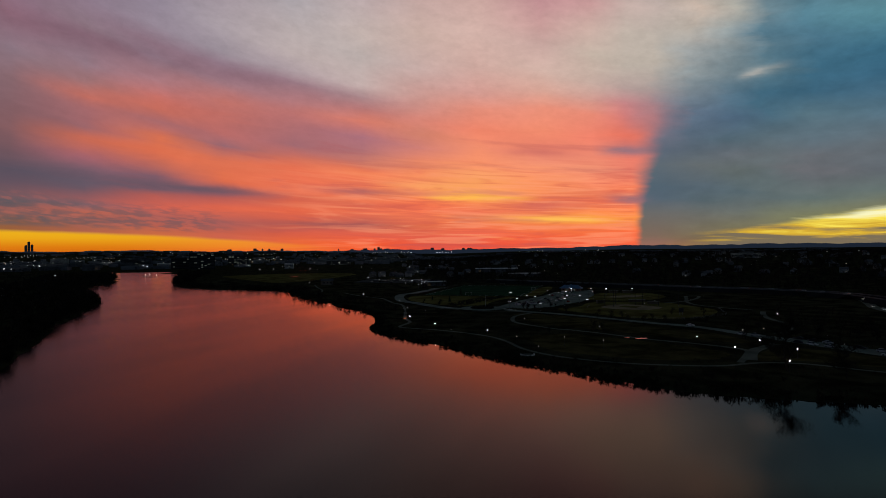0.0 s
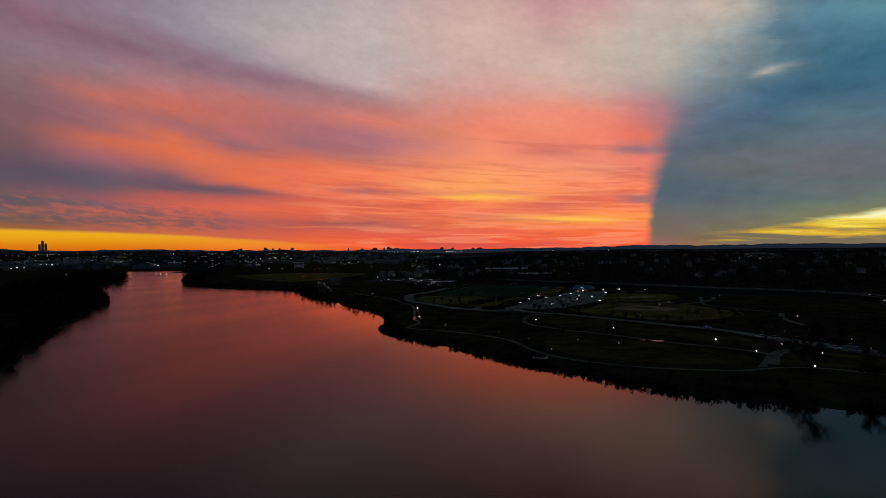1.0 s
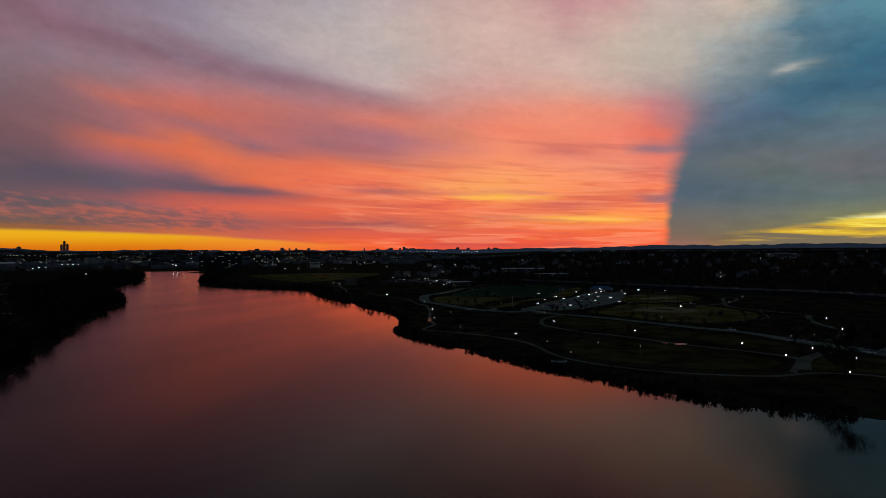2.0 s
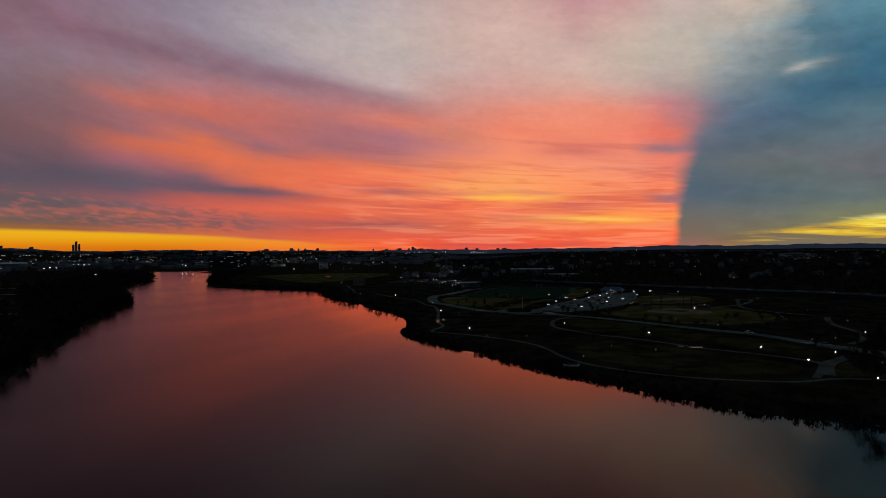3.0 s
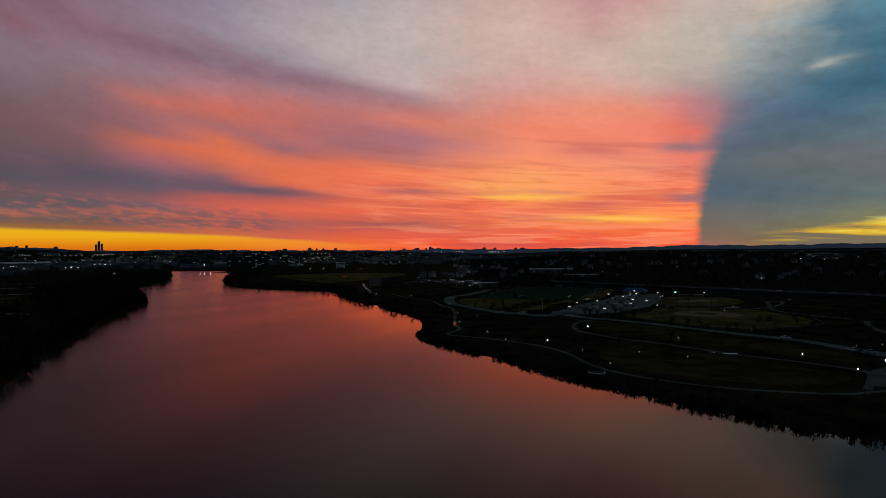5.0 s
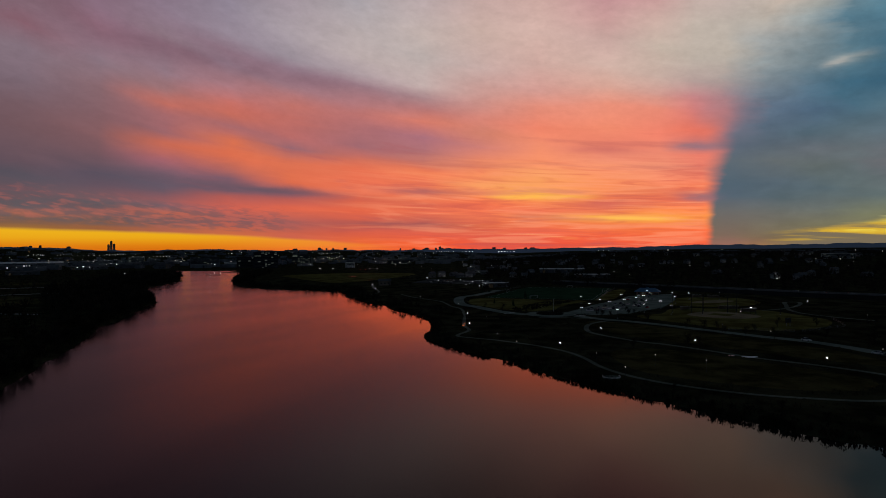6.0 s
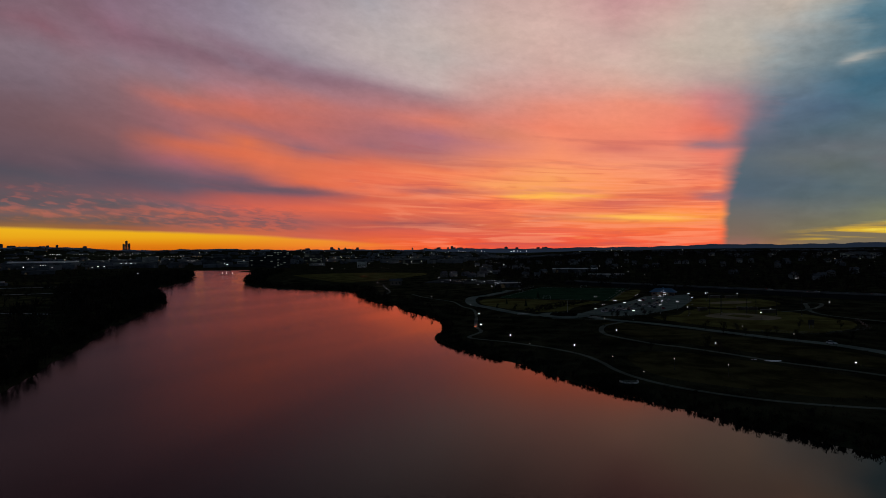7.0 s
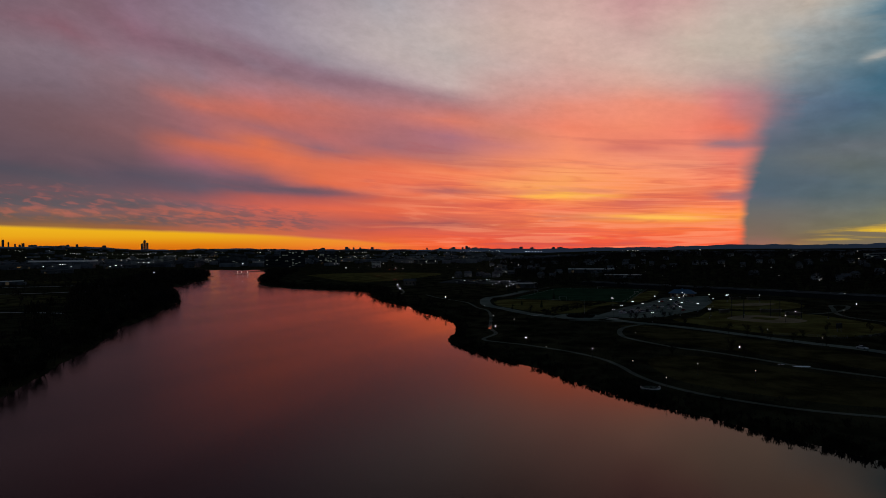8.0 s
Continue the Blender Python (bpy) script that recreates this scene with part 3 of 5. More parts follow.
ribbon("path", [(180, 252), (171, 245), (162, 239), (153, 229), (145, 217)], 5.0, M_PATH, "wide pale path linking the road to the shore path", "path", 0.03)
ribbon("path", [(262, 380), (250, 362), (240, 342), (234, 320), (223, 300), (211, 287), (201, 280)], 3.5, M_PATH, "pale path climbing from the road to the woods", "path", 0.04)
ribbon("path", [(228, 455), (242, 461), (256, 470), (272, 486), (284, 502), (290, 515), (280, 516), (266, 490), (253, 466), (246, 447), (245, 431), (251, 411), (262, 390)], 3.0, M_PATH,
       "pale footpath round the far side of the ball field", "path", 0.04)
ribbon("path", [(66, 424), (80, 421), (96, 417), (110, 410)], 3.0, M_PATH, "narrow footpath between the roundabout and the lot", "path", 0.02)
ribbon("path", [(-70, 640), (-66, 668), (-71, 705), (-80, 745), (-88, 790)], 1.7, M_PATH, "narrow footpath down to the boat dock", "path", 0.04)
ring = [(77 + 17 * math.cos(a), 443 + 17 * math.sin(a)) for a in np.linspace(0, 2 * math.pi, 24, endpoint=False)]
sheet("roundabout", ring, M_ASPHALT, "round asphalt turning circle of the park road", "road", 0.08)
LOT = [(90, 452), (96, 462), (122, 507), (152, 546), (178, 593), (226, 613), (204, 548), (170, 484), (132, 443), (112, 434), (96, 440)]
sheet("parking_lot", LOT, M_ASPHALT, "grey asphalt car park with painted bays", "car park", 0.04, False)
sheet("lawn", [(28, 572), (25, 530), (36, 500), (55, 470), (66, 463), (84, 470), (92, 490), (110, 520), (126, 545), (88, 562), (48, 580)], M_LAWN, "dull olive lawn inside the road bend", "lawn", 0.02)
sheet("lawn", [(130, 424), (152, 440), (170, 470), (190, 476), (214, 470), (232, 452), (236, 425), (238, 398), (222, 372), (200, 356), (178, 352), (160, 362), (146, 384)], M_LAWN,
      "dull olive grass of the ball field", "lawn", 0.02)
sheet("lawn", [(182, 500), (200, 548), (228, 572), (262, 560), (262, 520), (240, 492), (210, 482)], M_LAWN, "dull olive grass of the second ball field", "lawn", 0.02)
sheet("lawn", [(130, 562), (150, 556), (172, 600), (198, 668), (192, 680)], M_LAWN, "dull olive grass verge beside the turf field", "lawn", 0.02)


def within(poly, x, y):
    """Which of the places lie inside a closed line."""
    hit = np.zeros(x.shape, bool)
    for (ax, ay), (bx, by) in zip(poly, np.roll(poly, -1, 0)):
        cross = (ay > y) != (by > y)
        hit ^= cross & (x < (bx - ax) * (y - ay) / (by - ay + 1e-12) + ax)
    return hit


def draped(name, pts, cell, mat, label, category, lift):
    """A patch of grass laid over rolling ground."""
    line = spline(pts, 5, True)
    xs, ys = np.arange(line[:, 0].min(), line[:, 0].max() + cell, cell), np.arange(line[:, 1].min(), line[:, 1].max() + cell, cell)
    gx_, gy_ = np.meshgrid(xs, ys)
    z = land(gx_.ravel(), gy_.ravel()) + lift
    ok = within(line, gx_.ravel() + cell / 2, gy_.ravel() + cell / 2)
    g, n = Geo(), len(xs)
    g.v = list(zip(gx_.ravel(), gy_.ravel(), z))
    g.f = [(k, k + 1, k + 1 + n, k + n) for k in np.nonzero(ok)[0].tolist() if k % n < n - 1 and k + n < len(z)]
    beds.append(line)
    return tagged(part(name, g, mat), label, category, kind="structure")


draped("meadow", [(-268, 1040), (-225, 1150), (-150, 1190), (-60, 1170), (-52, 1040), (-88, 900), (-140, 832), (-190, 880), (-240, 960)], 5, M_LAWN,
       "broad dull olive meadow on a low rise", "meadow", 0.25)
draped("field", [(-700, 640), (-560, 680), (-420, 640), (-360, 560), (-420, 500), (-560, 520)], 6, M_PLAIN, "flat olive field on the river plain", "field", 0.2)
draped("field", [(-900, 900), (-720, 960), (-560, 930), (-560, 900), (-700, 850)], 8, M_PLAIN, "flat olive field beside the service road", "field", 0.2)
for pts, words in (([(92, 400), (90, 372), (94, 346), (110, 322), (135, 290), (160, 262), (172, 258), (172, 290), (150, 332), (118, 384)], "rough olive grass between road and path"),
                   ([(74, 255), (90, 236), (112, 222), (134, 221), (146, 236), (130, 262), (100, 298), (76, 292)], "rough olive grass beside the shore path"),
                   ([(146, 216), (162, 213), (178, 200), (196, 192), (196, 222), (176, 240), (160, 232)], "rough olive grass by the path junction")):
    sheet("lawn", pts, material("rough_grass", (0.050, 0.046, 0.018), 0.95, vary=0.55, bump=0.4), words, "grass", 0.015)
TURF = [(41, 590), (134, 549), (195, 706), (103, 738)]
sheet("turf_field", TURF, M_TURF, "dark green artificial turf sports field", "sports field", 0.05, False)
sheet("infield", [(166, 431), (180, 447), (195, 449), (205, 437), (209, 420), (194, 408), (176, 414)], M_DIRT, "bare tan clay infield of the ball field", "infield", 0.05)
sheet("infield_grass", [(180, 432), (188, 440), (198, 431), (189, 421)], M_LAWN, "square of grass inside the clay infield", "lawn", 0.08, False)
sheet("infield", [(206, 520), (222, 536), (238, 540), (246, 530), (226, 516)], M_DIRT, "bare tan clay infield of the second ball field", "infield", 0.05)

# painted lines: each one a part of its surface
for i in range(13):
    for k in range(2):
        a = np.array((104, 470)) + np.array((0.55, 0.83)) * i * 9.0 + np.array((0.83, -0.55)) * (8 + 18 * k)
        if not (90 < a[0] < 215):
            continue
        g = Geo().box(0, 0, 0, 5.0, 0.14, 0.02)
        ob = tagged(part("bay_line", g, M_PAINT, bpy.data.objects["parking_lot"]))
        ob.matrix_basis = pose(a[0], a[1], 1.86, 0, 0, -33)
for cx, cy, ang, n in ((50, 452, 38, 8), (95, 432, -52, 8)):
    for i in range(n):
        c, s = math.cos(radians(ang)), math.sin(radians(ang))
        ob = part("crossing_bar", Geo().box(0, 0, 0, 0.6, 3.2, 0.02), M_PAINT, bpy.data.objects["roundabout"])
        ob.matrix_basis = pose(cx + c * (i - n / 2) * 1.25, cy + s * (i - n / 2) * 1.25, 1.9, 0, 0, ang)
for a, b in zip(TURF, TURF[1:] + TURF[:1]):
    mid, d = (np.array(a) + b) / 2, np.array(b) - a
    ob = part("touch_line", Geo().box(0, 0, 0, float(np.hypot(*d)) - 6, 0.15, 0.02), M_PAINT, bpy.data.objects["turf_field"])
    inn = (np.array((118, 645)) - mid) / np.hypot(*(np.array((118, 645)) - mid))
    ob.matrix_basis = pose(*(mid + inn * 3), 1.86, 0, 0, math.degrees(math.atan2(d[1], d[0])))

# the motorway on its bank, and town streets
M_CONCRETE = material("grey_concrete", (0.30, 0.30, 0.29), 0.85, vary=0.25)
HIGHWAY = [(150, 800), (215, 718), (262, 660), (302, 613), (330, 574), (352, 552), (371, 528), (388, 500), (396, 472), (393, 440), (384, 405), (370, 350), (350, 260)]
hw = spline(HIGHWAY, 6)
tang = np.gradient(hw, axis=0)
tang /= np.hypot(tang[:, 0], tang[:, 1])[:, None]
nor = np.stack([tang[:, 1], -tang[:, 0]], 1)
DECK = 5.4
deck, rails = Geo(), (Geo(), Geo())
for (x, y), (a, b) in zip(hw, nor):
    bridge = math.hypot(x - 391, y - 441) < 17           # a short bridge over the underpass
    foot, low_ = (7.0, DECK - 1.1) if bridge else (13.0, 1.0)
    deck.v += [(x - a * foot, y - b * foot, low_), (x - a * 7, y - b * 7, DECK), (x + a * 7, y + b * 7, DECK), (x + a * foot, y + b * foot, low_)]
    for g, side in zip(rails, (-1, 1)):
        g.v += [(x + side * a * k, y + side * b * k, z) for k, z in ((6.9, DECK), (6.8, DECK + 1.0), (6.5, DECK + 1.0), (6.4, DECK))]
for i in range(len(hw) - 1):
    for g in (deck, *rails):
        g.f += [(4 * i + j, 4 * i + 4 + j, 4 * i + 4 + (j + 1) % 4, 4 * i + (j + 1) % 4) for j in range(4)]
highway = tagged(part("highway", deck, material("dark_motorway_asphalt", (0.020, 0.020, 0.021), 0.9, vary=0.2)), "raised grey motorway on an earth bank behind the park", "motorway", kind="structure")
M_BARRIER = material("weathered_barrier_concrete", (0.12, 0.12, 0.118), 0.85, vary=0.3)
for g in rails:
    part("barrier", g, M_BARRIER, highway, "long concrete barrier")
ribbon("road", [(446, 520), (424, 492), (404, 464), (388, 436), (370, 411), (356, 392), (345, 371), (332, 338), (322, 300)], 7, M_PATH, "grey asphalt road passing under the motorway", "road", 0.06)
ways.append((hw, 24))
ribbon("road", [(-900, 640), (-720, 738), (-567, 797), (-489, 842), (-430, 880)], 8, M_CONCRETE, "pale service road across the flat river plain", "road", 0.2)
ribbon("road", [(-560, 640), (-468, 680), (-430, 700), (-388, 668), (-350, 640)], 5, M_CONCRETE, "pale gravel track across the flat river plain", "road", 0.2)
ribbon("road", [(-420, 480), (-330, 476), (-290, 468)], 4, M_CONCRETE, "pale gravel track in scrub", "road", 0.2)
sheet("parking_lot", [(-40, 835), (70, 800), (92, 890), (-20, 930)], material("dark_lot_asphalt", (0.05, 0.055, 0.055), 0.9, vary=0.3), "distant grey car park beyond the park road", "car park", 0.2, False)


def clear(x, y, gap=1.0):
    """Whether a place lies off every path, road and sheet."""
    p = np.array((x, y))
    for line, w in ways:
        if np.min(np.hypot(*(line - p).T)) < w / 2 + gap + 2.0:
            return False
    for poly in beds:
        inside = False
        for (ax, ay), (bx, by) in zip(poly, np.roll(poly, -1, 0)):
            if (ay > y) != (by > y) and x < (bx - ax) * (y - ay) / (by - ay) + ax:
                inside = not inside
        if inside:
            return False
    return True

# ---- plants ----


def bare_tree(name, seed, height, spread=0.55, stems=1, label="", group="", twig=0.022, more=0):
    """A leafless tree: a trunk with its limbs, and a crown of fine twigs."""
    rng = random.Random(seed)
    wood, twigs = Geo(), Geo()

    def grow(p, d, length, r, level):
        q = p
        d2 = d
        for k in range(2):
            d2 = (d2 + Vector((rng.uniform(-0.18, 0.18), rng.uniform(-0.18, 0.18), rng.uniform(0, 0.14)))).normalized()
            e = q + d2 * (length / 2)
            ra, rb = r * (1 - 0.3 * k), r * (0.7 - 0.35 * k)
            (wood if level < 2 else twigs).tube(q, e, ra, rb, 6 if level == 0 else 4 if level == 1 else 3, False)
            if level < 4:
                for _ in range((3, 3, 3, 2)[level] + (1 if k else 0) + (more if level in (0, 1) else 0)):
                    f = rng.uniform(0.35, 1.0)
                    turn = rng.uniform(0, 2 * math.pi)
                    side = Vector((math.cos(turn), math.sin(turn), 0)) * rng.uniform(0.5, 1.0) * (0.6 + spread)
                    nd = (d2 * rng.uniform(0.45, 0.8) + side + Vector((0, 0, 0.25))).normalized()
                    grow(q.lerp(e, f), nd, length * rng.uniform(0.45, 0.68), max(twig, rb * 0.55), level + 1)
            q = e

    for s in range(stems):
        lean = Vector((rng.uniform(-1, 1), rng.uniform(-1, 1), 0)) * (0.5 if stems > 1 else 0.08)
        grow(Vector((rng.uniform(-0.4, 0.4) * (stems > 1), rng.uniform(-0.4, 0.4) * (stems > 1), -0.3)), (Vector((0, 0, 1)) + lean).normalized(),
             height * 0.55, height * 0.017 / stems**0.5, 0 if stems == 1 else 1)
    ob = base(name)
    part("trunk", wood, M_BARK, ob)
    part("crown", twigs, M_TWIG, ob)
    return tagged(ob, label, "tree" if stems == 1 else "shrub", group)


def place(ob, x, y, scale=1.0, turn=0.0, sink=0.1, tall=1.0):
    ob_m = Matrix.Translation((x, y, gz(x, y) - sink)) @ Matrix.Rotation(turn, 4, "Z") @ Matrix.Diagonal((scale, scale, scale * tall, 1))
    return ob_m


rng = random.Random(11)
LEFT_LABEL = "leafless dark tree crowding the wooded river bank"
left_kinds = [bare_tree("bare_tree", 100 + k, 12.0, 0.7, 1, LEFT_LABEL, "trees on the wooded bank", 0.05) for k in range(4)]
line = spline(LEFT_SHORE, 20)
line = line[(line[:, 1] > 40) & (line[:, 1] < 1250)]
first = {}
for i in range(170):
    t = rng.random() ** 0.9
    p = line[int(t * (len(line) - 1))]
    off = rng.uniform(1.0, 5.0) if i % 2 else rng.uniform(5.0, 30.0)
    x, y = p[0] - off, p[1] + rng.uniform(-3, 3)
    if to_river(x, y)[0] < 0.4:
        continue
    k = rng.randrange(4)
    m = place(left_kinds[k], x, y, rng.uniform(0.65, 1.0) * (1.25 if y > 480 else 0.95), rng.uniform(0, 6.28), 0.1, rng.uniform(0.8, 1.1))
    if k not in first:
        left_kinds[k].matrix_basis = m
        first[k] = True
    else:
        copy_thing(left_kinds[k], m)

shrubs = [bare_tree("bare_shrub", 200 + k, 4.2, 0.9, 4, "leafless multi-stemmed shrub at the water's edge", "shrubs on the park bank") for k in range(3)]
line = spline(RIGHT_SHORE, 20)
line = line[(line[:, 1] > 140) & (line[:, 1] < 1000) & (line[:, 0] < 240)]
first = {}
for i in range(80):
    p = line[int(rng.random() * (len(line) - 1))]
    x, y = p[0] + rng.uniform(-4, 7), p[1] + rng.uniform(-3, 7)
    d = to_river(x, y)[0]
    if d < 0.5 or d > 9 or not clear(x, y, 0.5):
        continue
    k = rng.randrange(3)
    s = rng.uniform(0.3, 0.75) * (1.4 if p[1] > 420 else 1.0)
    m = place(shrubs[k], x, y, s, rng.uniform(0, 6.28))
    if k not in first:
        shrubs[k].matrix_basis = m
        first[k] = True
    else:
        copy_thing(shrubs[k], m)

# the large tree near the water and its neighbours
big = bare_tree("bare_tree", 301, 17.0, 0.85, 1, "tall leafless tree with spreading limbs by the path junction", "tall trees by the water", 0.055)
big.matrix_basis = place(big, 145, 196, 1.25, 0.4)
for x, y, s, t in ((156, 182, 0.64, 2.0), (178, 176, 0.6, 4.1)):
    copy_thing(big, place(big, x, y, s, t))
for i, (x, y, s) in enumerate(((112, 188, 1.7), (118, 186, 1.3), (97, 201, 1.2), (104, 193, 0.9), (125, 182, 1.4), (132, 180, 1.0), (181, 178, 2.0), (192, 172, 1.6), (88, 212, 1.0), (77, 226, 1.0), (70, 232, 0.8),
                               (36, 294, 1.1), (28, 304, 0.8), (21, 316, 1.2), (12, 328, 0.9), (5, 340, 1.2), (0, 352, 1.5), (1, 362, 1.1), (45, 276, 0.7))):
    copy_thing(shrubs[i % 3], place(shrubs[i % 3], x, y, 0.8 * s, i * 1.3))
# young park trees along the roads
young = bare_tree("young_tree", 320, 5.5, 0.35, 1, "young leafless park tree in mown grass", "young park trees", 0.010)
spots = [(138, 364), (143, 354), (152, 358), (156, 336), (212, 368), (190, 368), (115, 295), (113, 303), (127, 432), (131, 432), (107, 423), (132, 408), (105, 426), (109, 428), (39, 408),
         (150, 345), (164, 324), (186, 320), (193, 300), (206, 282), (214, 268), (128, 398), (112, 420), (168, 350), (35, 485), (25, 540), (46, 462), (176, 268), (196, 246), (88, 300), (70, 320)]
for i, (x, y) in enumerate(spots):
    m = place(young, x, y, rng.uniform(0.7, 1.15), rng.uniform(0, 6.28))
    if i == 0:
        young.matrix_basis = m
    else:
        copy_thing(young, m)


def conifer(x, y, h, seed):
    r = random.Random(seed)
    ob = base("conifer", Matrix.Translation((x, y, gz(x, y))))
    part("trunk", Geo().tube((0, 0, -0.2), (0, 0, h * 0.9), h * 0.022, 0.03, 7), M_BARK, ob)
    g = Geo()
    for k in range(26):
        z = h * (0.1 + 0.9 * k / 26)
        reach = h * 0.26 * (1 - k / 26) + 0.12
        for j in range(10):
            a = 2 * math.pi * (j + r.random()) / 10
            c, s, l = math.cos(a), math.sin(a), reach * r.uniform(0.75, 1.1)
            w = 0.35 * l + 0.12
            g.add([(0, 0, z + 0.1), (c * l * 0.6 - s * w / 2, s * l * 0.6 + c * w / 2, z - l * 0.2), (c * l, s * l, z - l * 0.45), (c * l * 0.6 + s * w / 2, s * l * 0.6 - c * w / 2, z - l * 0.2)],
                  [(0, 1, 2), (0, 2, 3)])
    part("crown", g, M_NEEDLE, ob)
    tagged(ob, "dark green conical fir standing on the lawn", "tree", "firs on the lawn")


for i, (x, y, h) in enumerate(((40, 408, 3.5), (59, 507, 6.0), (79, 583, 7.5), (44, 655, 7), (52, 665, 6), (46, 530, 4))):
    conifer(x, y, h, i)


def tufts(name, spots, mat, label, category, low, high, blades=7, spread=0.8, width=0.10):
    """Reeds or brush: many slim bent blades, one mesh."""
    g = Geo()
    r = random.Random(len(spots))
    zs = land(np.array([s[0] for s in spots]), np.array([s[1] for s in spots]))
    for (x, y), z in zip(spots, zs):
        for _ in range(blades):
            a, h = r.uniform(0, 6.28), r.uniform(low, high)
            bx, by = x + r.uniform(-spread, spread), y + r.uniform(-spread, spread)
            c, s, w = math.cos(a), math.sin(a), width * r.uniform(0.6, 1.4)
            tx, ty = bx + r.uniform(-0.6, 0.6) * h, by + r.uniform(-0.6, 0.6) * h
            mx, my = bx * 0.65 + tx * 0.35, by * 0.65 + ty * 0.35
            g.add([(bx - c * w, by - s * w, z - 0.1), (bx + c * w, by + s * w, z - 0.1), (mx + c * w, my + s * w, z + h * 0.6), (mx - c * w, my - s * w, z + h * 0.6), (tx, ty, z + h)],
                  [(0, 1, 2, 3), (3, 2, 4)])
    return tagged(part(name, g, mat), label, category, kind="stuff")


def scatter(n, x0, x1, y0, y1, test, seed):
    r = np.random.RandomState(seed)
    xs, ys = r.uniform(x0, x1, n), r.uniform(y0, y1, n)
    d = to_river(xs, ys)
    return [(x, y) for x, y, k in zip(xs, ys, d) if test(x, y, k)]


def mown(x, y):
    """Whether a place lies in a plant-free gap added so a lamp's reflection reaches the water."""
    for (ax, ay), (bx, by) in (((26, 283), (31, 327)), ((-45, 526), (-53, 602)), ((125, 158), (145, 196))):
        t = min(1.0, max(0.0, ((x - ax) * (bx - ax) + (y - ay) * (by - ay)) / ((bx - ax) ** 2 + (by - ay) ** 2)))
        if math.hypot(x - ax - t * (bx - ax), y - ay - t * (by - ay)) < 2.6:
            return True
    return False


bank_r = scatter(26000, -130, 260, 120, 800, lambda x, y, d: 0.2 < d < 13 - 0.01 * y, 3)
bank_r = [s for s in bank_r if not mown(*s) and clear(*s, -1.2) and math.hypot(s[0] - 62, s[1] - 243) > 6.5]
tufts("bank_reeds", bank_r, M_REED, "dense dry reeds and brush along the park bank", "reeds", 0.25, 0.85, 10, 1.3, 0.15)
edge_r = [s for s in scatter(60000, -110, 250, 125, 720, lambda x, y, d: 0.15 < d < 3.2, 8) if not mown(*s) and math.hypot(s[0] - 62, s[1] - 243) > 5.5]
tufts("bank_reeds", edge_r, M_REED, "tall dry reeds standing at the water's edge", "reeds", 1.05, 1.45, 9, 0.7, 0.18)
bank_l = scatter(30000, -480, -110, 0, 1000, lambda x, y, d: 0.2 < d < 26 and x < -100, 4)
tufts("bank_brush", bank_l, M_REED, "dense dark brush under the trees of the wooded bank", "brush", 1.2, 3.2, 6, 1.2, 0.14)
rough = scatter(9000, -20, 280, 185, 640, lambda x, y, d: d > 9, 5)
rough = [s for s in rough if clear(*s, 0.2)]
tufts("rough_grass", rough, M_REED, "low winter scrub and rough grass across the park", "scrub", 0.25, 0.9, 8, 1.6, 0.12)
beds_ = [(x, y) for x, y in scatter(900, 55, 128, 452, 545, lambda x, y, d: (x - 92) * 0.83 - (y - 497) * 0.55 < 6, 6) if abs((x - 80) * 0.83 - (y - 505) * 0.55) < 9]
tufts("shrub_bed", beds_, M_TWIG, "dark planted shrub bed beside the car park", "shrubs", 0.6, 1.6, 10, 0.8, 0.12)
isle = [(77 + 9 * math.sqrt(r_) * math.cos(a), 443 + 9 * math.sqrt(r_) * math.sin(a)) for r_, a in np.random.RandomState(9).uniform(0, 1, (160, 2)) * (1, 6.28)]
tufts("shrub_bed", isle, M_TWIG, "dark shrubs planted in the turning circle", "shrubs", 0.6, 2.0, 10, 0.8, 0.12)


def woods(name, spots, label, low=7.0, high=13.0, slivers=22):
    """Far bare woods: trunk and a cloud of twiggy slivers for each tree, one mesh."""
    r = np.random.RandomState(len(spots))
    pts = np.array(spots)
    zs = land(pts[:, 0], pts[:, 1])
    g = Geo()
    for (x, y), z in zip(pts, zs):
        h = r.uniform(low, high)
        w = h * r.uniform(0.28, 0.45)
        g.add([(x - 0.2, y, z - 0.5), (x + 0.2, y, z - 0.5), (x, y, z + h * 0.75)], [(0, 1, 2)])
        for a, e, q, l in r.uniform(0, 1, (slivers, 4)):
            c, s = math.cos(6.283 * a), math.sin(6.283 * a)
            rad = w * math.sqrt(e)
            zc = z + h * (0.30 + 0.62 * q * (1 - 0.35 * e))
            px, py = x + c * rad, y + s * rad
            k = h * (0.08 + 0.09 * l)
            g.add([(px - s * k * 0.5, py + c * k * 0.5, zc - k * 0.4), (px + s * k * 0.5, py - c * k * 0.5, zc - k * 0.3), (px + c * k * 0.5, py + s * k * 0.5, zc + k)], [(0, 1, 2)])
    return tagged(part(name, g, M_TWIG), label, "woods", kind="stuff")


def wedge(n, r0, r1, a0, a1, seed, test=None):
    r = np.random.RandomState(seed)
    rad = np.sqrt(r.uniform(r0**2, r1**2, n))
    az = np.radians(r.uniform(a0, a1, n))
    xs, ys = rad * np.sin(az), rad * np.cos(az)
    d = to_river(xs, ys)
    return [(x, y) for x, y, k in zip(xs, ys, d) if k > 6 and (test is None or test(x, y))]


woods("woodland", [p for p in wedge(2300, 640, 1300, 4, 50, 21, lambda x, y: y > 640 or x > 320) if clear(*p, 2)], "dark bare woods behind the playing fields", 6, 11)
woods("woodland", wedge(3600, 1300, 2700, 3, 50, 22), "dark bare wooded suburb on the hillside", 8, 14)
